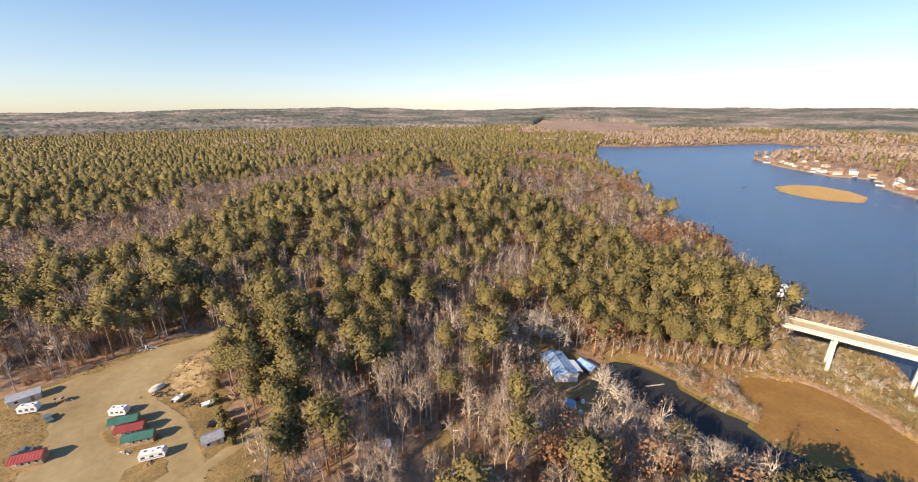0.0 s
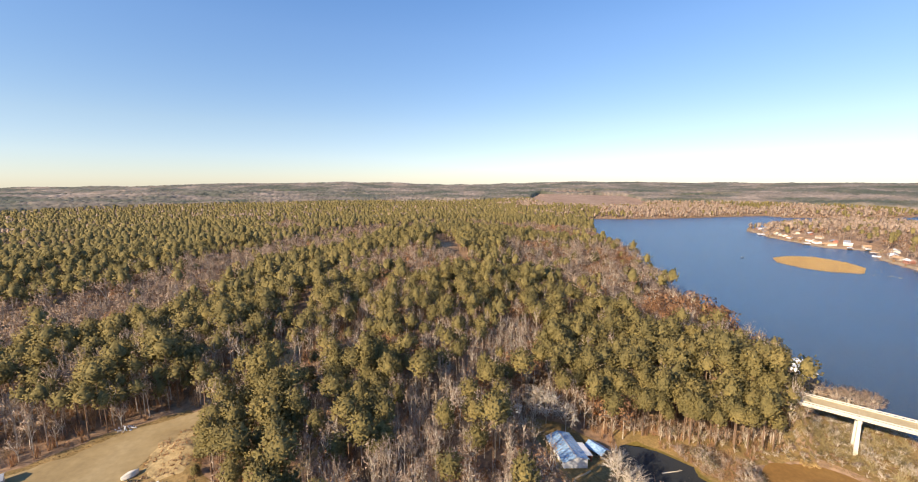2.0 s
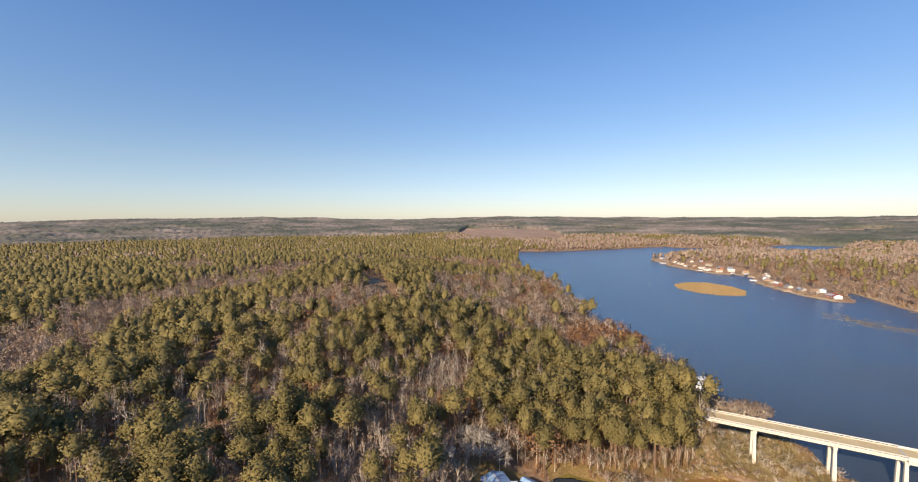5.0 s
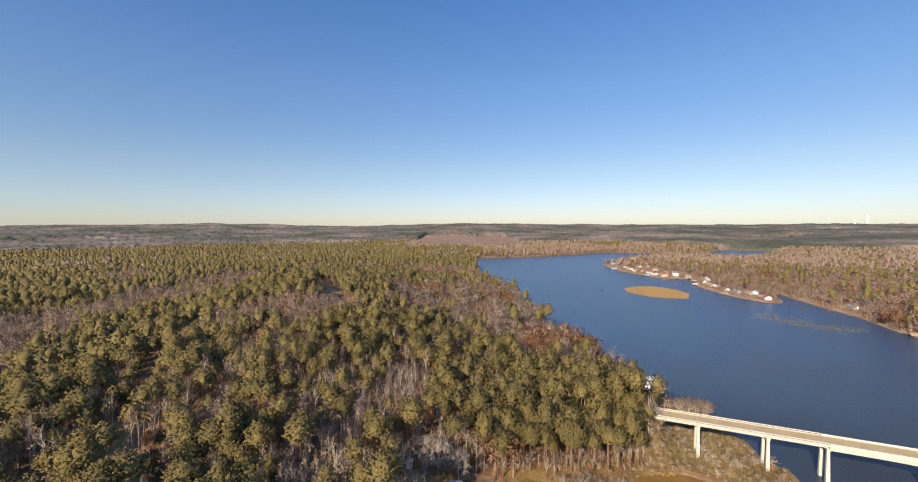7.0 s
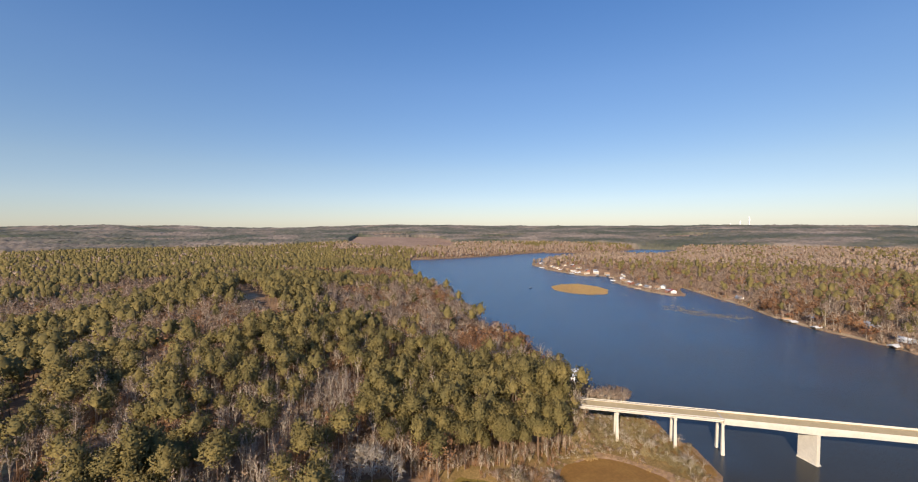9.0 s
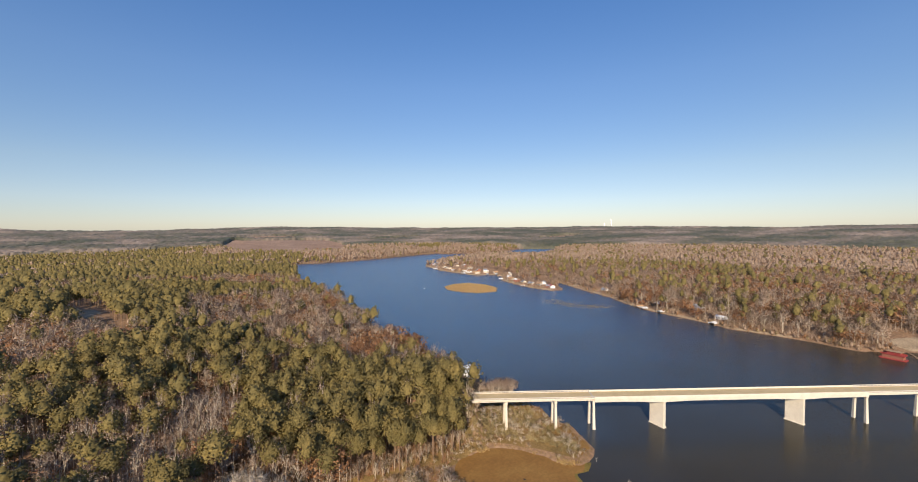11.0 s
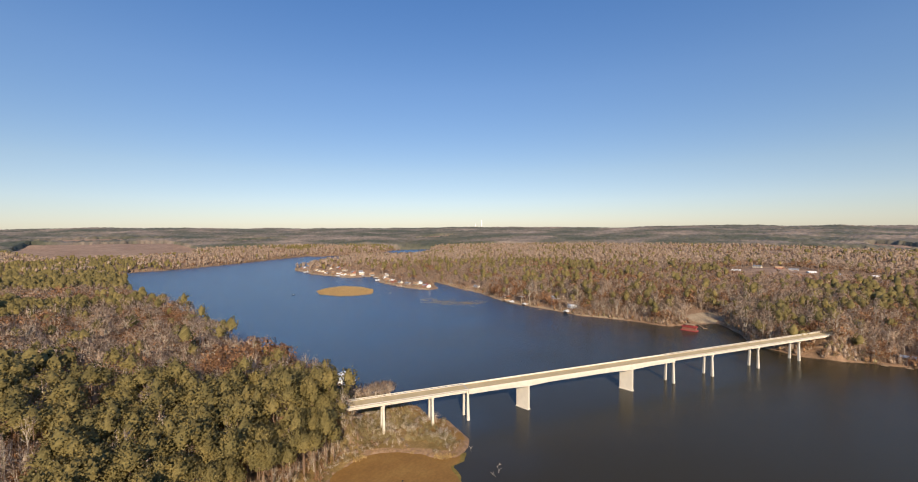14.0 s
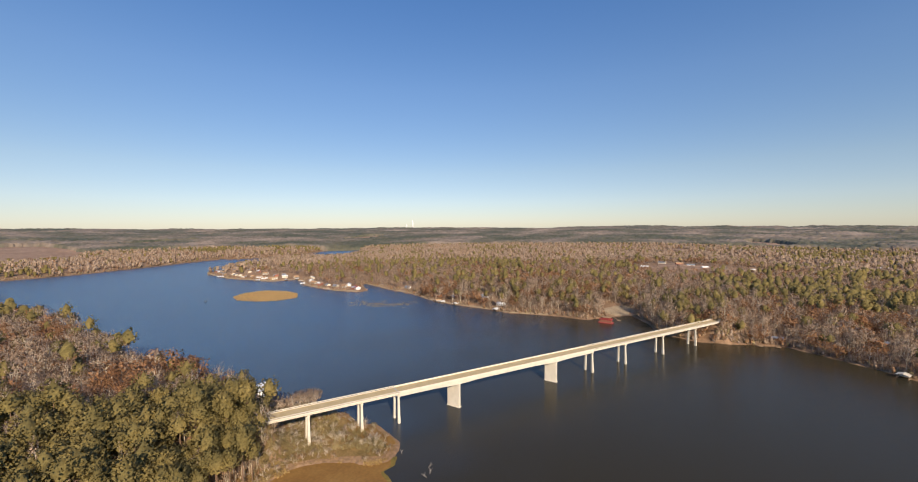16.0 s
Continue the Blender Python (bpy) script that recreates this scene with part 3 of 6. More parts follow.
def pine(h, width, lobes, tufts_, r, length, base=0.45, segs=7, rows=4, sides=5, cuts=2, inner=0.62, boughs=True):
    """Crown and trunk triangles of a pine: a lobed closed mass, tufts of needles all over it and a bare trunk below."""
    lean = rng.normal(0, 0.02, 2)
    la = np.arange(lobes) * 2.4 + rng.uniform(-0.5, 0.5, lobes)
    lu = np.clip((np.arange(lobes) + rng.uniform(0, 1, lobes)) / lobes, 0.04, 0.93)
    ls = rng.uniform(0.55, 1.0, lobes)

    def skin(a, u):
        """The lobed envelope: places, and the way that each lobe bulges there."""
        da = (a[:, None] - la + math.pi) % (2 * math.pi) - math.pi
        du = (u[:, None] - lu) * 4.6
        b = np.exp(-(da ** 2 + du ** 2) / 0.55) * ls
        k = b.argmax(1)
        rad = width / 2 * np.interp(u, *PINE_SHAPE) * (0.60 + 0.56 * b.max(1))
        z = h * (base + (1 - base) * u) - 0.05 * h * b.max(1) * (rng.uniform(0, 1, len(a)) - 0.3)
        p = np.stack([rad * np.cos(a), rad * np.sin(a), z], 1)
        p[:, :2] += np.array(lean) * (p[:, 2:] / h) ** 2 * h
        t = np.arange(len(a))
        bulge = np.stack([-np.sin(a) * da[t, k], np.cos(a) * da[t, k], du[t, k]], 1)
        out = np.stack([np.cos(a), np.sin(a), (u - 0.32) * 1.15], 1)
        return p, out / np.linalg.norm(out, axis=1)[:, None], np.clip(bulge, -1, 1)

    u = rng.uniform(0, 1, tufts_ * 3)
    u = u[rng.uniform(0, 1, len(u)) < np.interp(u, *PINE_SHAPE)][:tufts_]
    a = rng.uniform(0, 6.2832, len(u))
    p, out, bulge = skin(a, u)
    mid = np.array([0, 0, h * (base + 0.3 * (1 - base))])
    p = mid + (p - mid) * rng.uniform(0.72, 1.03, len(p))[:, None]
    soft_ = out * 0.62 + bulge * 0.28 + rng.normal(0, 0.2, p.shape) + np.array([0, 0, 0.55])
    crown, nrm = sprays(p, out + bulge * 0.5 + rng.normal(0, 0.4, p.shape) + np.array([0, 0, 0.3]), r, length, soft_)
    # the inner mass
    ga, gu = np.meshgrid(np.arange(segs) * 6.2832 / segs, np.linspace(0.0, 0.9, rows))
    q, qo, qb = skin(ga.ravel() + rng.uniform(-0.25, 0.25, ga.size), gu.ravel())
    q = mid + (q - mid) * inner
    qn = (qo * 0.62 + qb * 0.2 + np.array([0, 0, 0.45])).reshape(rows, segs, 3)
    q = q.reshape(rows, segs, 3)
    top, foot = np.array([lean[0] * h, lean[1] * h, h * 0.97]), np.array([0, 0, h * (base + 0.02)])
    tris, ns = [], []
    for i in range(segs):
        j = (i + 1) % segs
        for k in range(rows - 1):
            tris += [(q[k, i], q[k, j], q[k + 1, j]), (q[k, i], q[k + 1, j], q[k + 1, i])]
            ns += [(qn[k, i], qn[k, j], qn[k + 1, j]), (qn[k, i], qn[k + 1, j], qn[k + 1, i])]
        up, down = np.array([0, 0, 1.0]), np.array([0, 0, -1.0])
        tris += [(q[-1, i], q[-1, j], top), (q[0, j], q[0, i], foot)]
        ns += [(qn[-1, i], qn[-1, j], up), (qn[0, j], qn[0, i], down)]
    body, bn = facing(np.array(tris), np.array(ns))
    wood = [trunk_tris(h * 0.9, 0.30 * h / 22, 0.07, sides, lean, cuts)]
    if boughs:                                      # dead lower limbs under the crown
        n = 7
        t = np.arange(n) * 2.4
        z = h * (base - rng.uniform(0.02, 0.16, n))
        wood.append(slivers(np.stack([0 * t, 0 * t, z], 1), np.stack([np.cos(t) * width * 0.26, np.sin(t) * width * 0.26, z + 0.6], 1), 0.13))
    return np.concatenate([crown, body]), np.concatenate(wood), np.concatenate([nrm, bn])


def bare(h, width, limbs, subs, twigs, w, length, sides=5, base=0.22, limb_w=0.22, rise=0.25, haze=0, haze_size=1.0, slim=1.0):
    """Twig and trunk triangles of a leafless tree: limbs fork into branches, branches into fine twigs that fill a round crown."""
    def shell(a, e, k):
        return np.stack([width / 2 * k * np.cos(a) * np.cos(e), width / 2 * k * np.sin(a) * np.cos(e), h * (0.60 + 0.38 * k * np.sin(e))], 1)
    lean = rng.normal(0, 0.03, 2)
    a = np.arange(limbs) * 2.4 + rng.uniform(-0.5, 0.5, limbs)
    e = rng.uniform(-0.25, 1.25, limbs)
    p = np.stack([0 * a, 0 * a, h * (base + rng.uniform(0, 0.42, limbs))], 1)
    q = shell(a, e, rng.uniform(0.55, 0.8, limbs))
    q[:, 2] = np.maximum(q[:, 2], p[:, 2] + h * 0.06)
    i = rng.integers(0, limbs, subs)
    s0 = p[i] + (q[i] - p[i]) * rng.uniform(0.35, 1.0, (subs, 1))
    s1 = shell(a[i] + rng.normal(0, 0.55, subs), np.clip(e[i] + rng.normal(0, 0.4, subs), -0.45, 1.5), rng.uniform(0.72, 1.0, subs))
    wood = [trunk_tris(h * 0.74, 0.19 * h / 15 * slim, 0.05, sides, lean), slivers(p, q, limb_w), slivers(p, q, limb_w), slivers(s0, s1, limb_w * 0.55)]
    j = rng.integers(0, subs, twigs)
    c = s0[j] + (s1[j] - s0[j]) * rng.uniform(0.2, 1.0, (twigs, 1))
    way = (s1[j] - s0[j]) / (np.linalg.norm(s1[j] - s0[j], axis=1)[:, None] + 1e-6) + rng.normal(0, 0.5, c.shape) + np.array([0, 0, rise])
    way /= np.linalg.norm(way, axis=1)[:, None]
    tip = c + way * length * rng.uniform(0.5, 1.3, (twigs, 1))
    soft_ = (c - np.array([0, 0, h * 0.5])) / width * 1.9 + rng.normal(0, 0.2, c.shape) + np.array([0, 0, 0.5])
    fine, soft_ = facing(slivers(c, tip, w, soft_), soft_)
    if haze:
        d, _, dn = dome(h, width * 0.95, haze, haze_size, 0.3)
        fine, soft_ = np.concatenate([fine, d]), np.concatenate([soft_, dn])
    return fine, np.concatenate(wood), soft_


def core(h, width, low=0.25, segs=6, shrink=0.8):
    """The closed inner mass of a far crown, uneven all round."""
    a = np.arange(segs) * 6.2832 / segs
    mid, top = h * (low + 0.36 * (1 - low)), h * 0.93
    rows = []
    for r, zz in ((0.62, h * low), (1.0, mid), (0.62, h * 0.8)):
        k = width / 2 * shrink * r * rng.uniform(0.72, 1.18, segs)
        rows.append(np.stack([k * np.cos(a), k * np.sin(a), zz + rng.uniform(-0.04, 0.04, segs) * h], 1))
    peak = np.array([rng.normal(0, 0.06) * width, rng.normal(0, 0.06) * width, top])
    out = []
    for i in range(segs):
        j = (i + 1) % segs
        for p, q in ((rows[0], rows[1]), (rows[1], rows[2])):
            out += [(p[i], p[j], q[j]), (p[i], q[j], q[i])]
        out.append((rows[2][i], rows[2][j], peak))
    out = np.array(out)
    way = (out - np.array([0, 0, mid])) / np.array([width, width, h])
    return facing(out, way / (np.linalg.norm(way, axis=2)[..., None] + 1e-9) + np.array([0, 0, 0.1]))


def filled(made, h, width, low=0.3, segs=6, shrink=0.78):
    """A far tree with the closed mass inside its crown."""
    c, f = core(h, width, low, segs, shrink)
    return np.concatenate([made[0], c]), made[1] if low > 0.1 else made[1][:0], np.concatenate([made[2], f])


def dome(h, width, n, size, low=0.25):
    """A far tree crown: leaf triangles over a lumpy dome."""
    off = rng.normal(0, 1, (n, 3))
    off[:, 2] = np.abs(off[:, 2]) * 1.1 - 0.25
    off /= np.linalg.norm(off, axis=1)[:, None]
    lump = 1 + 0.25 * np.sin(off[:, 0] * 4 + rng.uniform(0, 6)) * np.cos(off[:, 1] * 4 + rng.uniform(0, 6))
    pts = off * np.array([width / 2, width / 2, h * (1 - low) * 0.62]) * lump[:, None] + np.array([0, 0, h * (low + 0.38 * (1 - low))])
    way = off + np.array([0, 0, 0.15])
    crown, soft_ = facing(rand_tris(pts, size, way, 0.2), way + rng.normal(0, 0.25, off.shape))
    return crown, trunk_tris(h * low * 1.5, 0.3, 0.25, 3, cuts=1), soft_


def leafy(h, width, n, size):
    """A small oak that still carries its rust-brown leaves."""
    off = rng.normal(0, 1, (n, 3))
    off /= np.linalg.norm(off, axis=1)[:, None]
    lump = 1 + 0.35 * np.sin(off[:, 0] * 5 + 1) * np.sin(off[:, 1] * 4) * np.cos(off[:, 2] * 5)
    pts = off * np.array([width / 2, width / 2, h * 0.34]) * (lump * rng.uniform(0.55, 1.05, n) ** 0.5)[:, None] + np.array([0, 0, h * 0.62])
    crown, soft_ = facing(rand_tris(pts, size, off, 0.4), off + rng.normal(0, 0.3, off.shape))
    return crown, trunk_tris(h * 0.6, 0.2, 0.07, 4), soft_


PINE_BELLS = [(-48, 125, 26), (-42, 150, 24), (-28, 106, 16), (-60, 165, 26), (-172, 319, 60), (-205, 263, 40), (-165, 431, 60), (-60, 236, 45), (-57, 174, 33), (-3, 256, 40), (52, 310, 50), (45, 223, 34),
              (97, 221, 40), (118, 195, 36), (118, 155, 20), (155, 179, 30), (97, 221, 40), (118, 190, 36), (120, 158, 18), (150, 180, 24), (-203, 195, 28), (-160, 172, 26), (-55, 122, 20), (-39, 144, 22), (-147, 204, 30),
              (35, 716, 110), (-4, 535, 80), (298, 903, 60), (-464, 458, 150), (-404, 614, 150)]
PINE_BELLS_EAST = [(559, -78, 26), (600, -112, 36), (677, -246, 60), (757, -215, 50), (620, -400, 90), (880, -400, 120), (945, -39, 34), (1043, 386, 44), (1117, 579, 60), (922, 220, 44), (1170, 828, 70), (1205, 947, 60), (800, 470, 40), (760, 620, 40), (1500, 300, 150)]
BARE_BELLS = [(208, 212, 15), (74, 106, 20), (-315, 262, 30), (-269, 275, 32), (-246, 325, 34), (-255, 404, 40), (-254, 517, 45), (-211, 609, 50), (-138, 785, 50),
              (-45, 407, 36), (-57, 305, 22), (10, 196, 26), (34, 182, 22), (118, 498, 48), (146, 427, 46), (158, 331, 36), (160, 282, 34), (235, 811, 60),
              (3, 235, 16), (61, 248, 18), (35, 241, 14), (28, 265, 16), (43, 252, 14), (-9, 166, 16), (-31, 165, 14), (-100, 385, 16), (30, 145, 20), (7, 137, 18), (18, 112, 18), (62, 100, 24), (-187, 150, 22), (-10, 92, 20), (-14, 70, 24), (-2, 118, 14), (195, 320, 24), (185, 405, 30), (215, 560, 40), (221, 785, 50), (620, 1335, 80), (760, 1370, 80), (900, 1400, 80), (1000, 1420, 80), (174, 539, 26), (173, 372, 24)]
SHORE_PINES = [(179, 344, 9), (226, 405, 10), (246, 465, 11), (204, 283, 4), (150, 345, 12), (265, 485, 9), (296, 772, 14), (190, 470, 14)]
RUST_BELLS = [(204, 278, 11), (212, 296, 13), (225, 322, 12), (221, 346, 11), (112, 531, 22), (150, 284, 10), (196, 252, 14), (206, 494, 16), (175, 310, 12), (640, 60, 30), (700, 20, 26), (760, 140, 40), (640, 250, 30), (900, 260, 40)]
HOUSE_SPOTS = [(186, 196, 8), (194, 205, 9), (200, 214, 8), (-97, 196, 9), (-108, 188, 8), (43, 118, 6), (44, 138, 9), (47, 128, 8), (38, 146, 7), (203, 196, 13), (212, 214, 12), (220, 228, 12), (-78, 188, 8), (-71, 172, 6), (-106, 247, 10), (206, 215, 11), (576, -12, 22), (598, -4, 14)]          # (x, y, clear radius): kept free of trees
TREELESS = [(FIELD, 0.5), (LAWN, 1.0), (GLADE, 0.0), (ISLAND, 3.0), (WEED, 2.0)]
SCRUB = np.array([(124, 150), (146, 158), (166, 168), (182, 184), (200, 206), (226, 190), (220, 165), (212, 130), (196, 106), (176, 104), (160, 143), (136, 150)], float)
SCRUB_BANK = np.array([(138, 150), (150, 172), (166, 188), (186, 188), (168, 167), (148, 156)], float)
SCRUB_CREEK = np.array([(74, 166), (96, 162), (124, 152), (128, 128), (117, 119), (98, 140), (84, 162)], float)


def pine_share(x, y):
    away_ = step(np.hypot(x, y), 380, 480) * step(np.hypot(x, y), 1000, 850)
    east = step(x - 0.25 * y, 330, 420) * step(y, 1400, 1100)
    base = 0.60 - 0.08 * away_ * (1 - east) - 0.34 * east + 0.25 * step(y, 850, 1150) * step(x, 900, 450) - 0.26 * step(np.hypot(x, y), 330, 240)
    away = step(np.hypot(x, y), 280, 420)
    f = base + 1.1 * (1 - 0.4 * east) * (fractal(x, y, 55, 31, 3) * (1 - away) + fractal(x, y, 120, 33, 3) * away - 0.5) + 1.3 * (1 - 0.5 * east) * (fractal(x, y, 620, 37, 3) - 0.5) * step(np.hypot(x, y), 500, 1200)
    for k, (a, b, r) in enumerate(PINE_BELLS + PINE_BELLS_EAST):
        f = f + (0.42 if k < len(PINE_BELLS) else 0.25) * bell(x, y, a, b, r)
    for k, (a, b, r) in enumerate(BARE_BELLS):
        f = f - (1.1 if k < 9 else 0.7) * bell(x, y, a, b, r)
    f = f + away * 1.6 * (f - 0.5)
    for a, b, r in RUST_BELLS[:7]:
        f = f - 1.2 * bell(x, y, a, b, r)
    for a, b, r in SHORE_PINES:
        f = f + 1.6 * bell(x, y, a, b, r) ** 2
    gaps = 0
    for a, b, r in ((58, 108, 24), (-15, 91, 11), (-8, 108, 11), (80, 98, 20), (26, 122, 12), (192, 226, 13), (197, 240, 14), (186, 250, 20), (206, 256, 16), (164, 257, 18), (148, 272, 16), (190, 275, 16)):
        gaps = np.maximum(gaps, bell(x, y, a, b, r))
    f = f - 1.4 * gaps
    stand = np.clip(bell(x, y, 97, 215, 34) + bell(x, y, 118, 190, 32) + bell(x, y, 150, 180, 24), 0, 1)
    near = step(np.hypot(x, y), 340, 260) * (1 - stand)
    return np.clip(f, 0.04 + 0.09 * near * (1 - gaps) + 0.02 * away + 0.08 * east, 0.93 - 0.48 * near - 0.18 * east)


def spots(r0, r1, cell):
    """Jittered places for trees on the land between two distances of the origin."""
    n = int(r1 / cell) + 1
    gx, gy = np.meshgrid(np.arange(-n, n + 1) * cell, np.arange(-n, n + 1) * cell)
    x, y = gx.ravel() + rng.uniform(-0.42, 0.42, gx.size) * cell, gy.ravel() + rng.uniform(-0.42, 0.42, gx.size) * cell
    r, a = np.hypot(x, y), np.degrees(np.arctan2(x, y))
    keep = (r >= r0) & (r < r1) & (a > -58) & (a < 128)
    x, y = x[keep], y[keep]
    d = side(x, y, LAKE)
    keep = d > 1.2
    x, y = x[keep], y[keep]
    stand = bell(x, y, 97, 215, 32) + bell(x, y, 118, 190, 30) + bell(x, y, 120, 160, 16) + bell(x, y, 152, 180, 22)
    keep = (fractal(x, y, 22, 91, 2) + rng.uniform(-0.1, 0.1, len(x)) > (0.27 if r0 < 300 else 0.17)) | (stand > 0.35)
    x, y = x[keep], y[keep]
    if r0 < 400:
        keep = np.ones(len(x), bool)
        for poly, m in TREELESS:
            keep &= side(x, y, poly) > m
        keep &= gap(x, y, ROAD, False) > 5.0
        keep &= gap(x, y, DRIVE, False) > 4.5
        thin = bell(x, y, 80, 100, 20) * 0.3 + bell(x, y, -14, 92, 15) * 0.6
        keep &= rng.uniform(0, 1, len(x)) > thin
        keep &= ~((x > 40) & (x < 72) & (y > 117) & (y < 150))
        keep &= ~(inside(x, y, SCRUB) | inside(x, y, SCRUB_CREEK))
        keep &= gap(x, y, [(166, 173), (205, 140)], False) > 8.5
        keep &= gap(x, y, WEST_BANK, False) > 5.5
        x, y = x[keep], y[keep]
    if r1 > 300:
        keep = rng.uniform(0, 1, len(x)) > 0.42 * np.clip(bell(x, y, 705, 690, 45) + bell(x, y, 715, 790, 55) + bell(x, y, 655, 480, 30), 0, 1)
        x, y = x[keep], y[keep]
        keep = (gap(x, y, CUTLINE[1:6], False) > 8.0) & (gap(x, y, [(-10, 560), (-3, 440)], False) > 8.0)
        keep &= gap(x, y, [(440, -66), (486, -107)], False) > 6.5
        keep &= gap(x, y, EAST_BANK, False) > 4.6
        for outline in FIELDS:
            keep &= ~inside(x, y, outline)
        keep &= ~inside(x, y, np.array([(-24, 500), (4, 490), (10, 540), (4, 585), (-22, 580)], float))
        keep &= side(x, y, np.array([(575, -30), (558, -4), (566, 10), (590, 12), (606, -8), (596, -30)], float)) > 2
        x, y = x[keep], y[keep]
    for a, b, m in HOUSE_SPOTS:
        keep = (x - a) ** 2 + (y - b) ** 2 > m * m
        x, y = x[keep], y[keep]
    return x, y


def scatter(templates, x, y, z, scale, pick):
    """All triangles of many turned, scaled and placed templates, and their material numbers."""
    tris, idx, nrm = [], [], []
    turn = rng.uniform(0, 6.2832, len(x))
    for k, (t, m, f) in enumerate(templates):
        s = np.where(pick == k)[0]
        if not len(s):
            continue
        c, sn = np.cos(turn[s]), np.sin(turn[s])
        p = t[None]                                   # 1, n, 3, 3
        X = (p[..., 0] * c[:, None, None] - p[..., 1] * sn[:, None, None]) * scale[s][:, None, None] + x[s][:, None, None]
        Y = (p[..., 0] * sn[:, None, None] + p[..., 1] * c[:, None, None]) * scale[s][:, None, None] + y[s][:, None, None]
        Z = p[..., 2] * scale[s][:, None, None] + z[s][:, None, None]
        tris.append(np.stack([X, Y, Z], -1).reshape(-1, 3, 3))
        idx.append(np.tile(m, len(s)))
        f, c, sn = f[None], c[:, None, None], sn[:, None, None]
        nrm.append(np.stack([f[..., 0] * c - f[..., 1] * sn, f[..., 0] * sn + f[..., 1] * c, f[..., 2] + 0 * c], -1).reshape(-1, 3, 3))
    return np.concatenate(tris), np.concatenate(idx), np.concatenate(nrm)


def joined(made, a, b):
    crown, wood, soft_ = made
    return np.concatenate([crown, wood]), np.concatenate([np.full(len(crown), a), np.full(len(wood), b)]), np.concatenate([soft_, plain(wood)])


MATS = [NEEDLES, BARK, TWIGS, PALE_BARK, RUST_LEAVES, FAR_CANOPY, SHRUB, UNDERGROWTH]


def woods(name, r0, r1, cell, pines, bares, rust, size, label, nearest=0, rust_share=0.05, uneven=0.15, thinned=0.0):
    """Woodland as one mesh; the nearest trees of it are returned as places for single trees."""
    x, y = spots(r0, r1, cell)
    z = ground_z(x, y) - 0.15
    rusty = rust_share * 2.2 * np.clip(0.15 + 5.0 * (fractal(x, y, 34, 57, 2) - 0.40), 0, 2)
    rusty = rusty * (0.2 + 0.8 * step(x, -160, 60))
    for a, b, r in RUST_BELLS:
        rusty = rusty + 0.75 * bell(x, y, a, b, r)
    kind = np.where(rng.uniform(0, 1, len(x)) < pine_share(x, y), 0, np.where(rng.uniform(0, 1, len(x)) < rusty, 2, 1))
    single = []
    if nearest:
        order = np.argsort(np.hypot(x - 20, y - 20))
        for k in (0, 1):
            chosen = order[kind[order] == k][:nearest]
            single.append([(x[i], y[i], z[i]) for i in chosen])
            kind[chosen] = -1
    tris, idx, nrm = [], [], []
    kind = np.where((kind == 1) & (rng.uniform(0, 1, len(x)) < thinned), -1, kind)
    for k, temps in enumerate((pines, bares, rust)):
        s = kind == k
        if s.any():
            n = int(s.sum())
            sc = np.clip(rng.normal(1.0, uneven, n), 0.62, 1.35) * size * (1 + uneven * 2.2 * (fractal(x[s], y[s], 70, 95, 2) - 0.5))
            t, m, f = scatter(temps, x[s], y[s], z[s], sc, rng.integers(0, len(temps), n))
            tris.append(t)
            idx.append(m)
            nrm.append(f)
    ob = new(name, tri_mesh(name, np.concatenate(tris), MATS, np.concatenate(idx), np.concatenate(nrm)))
    tagged(ob, label, "woodland", kind="stuff")
    return single


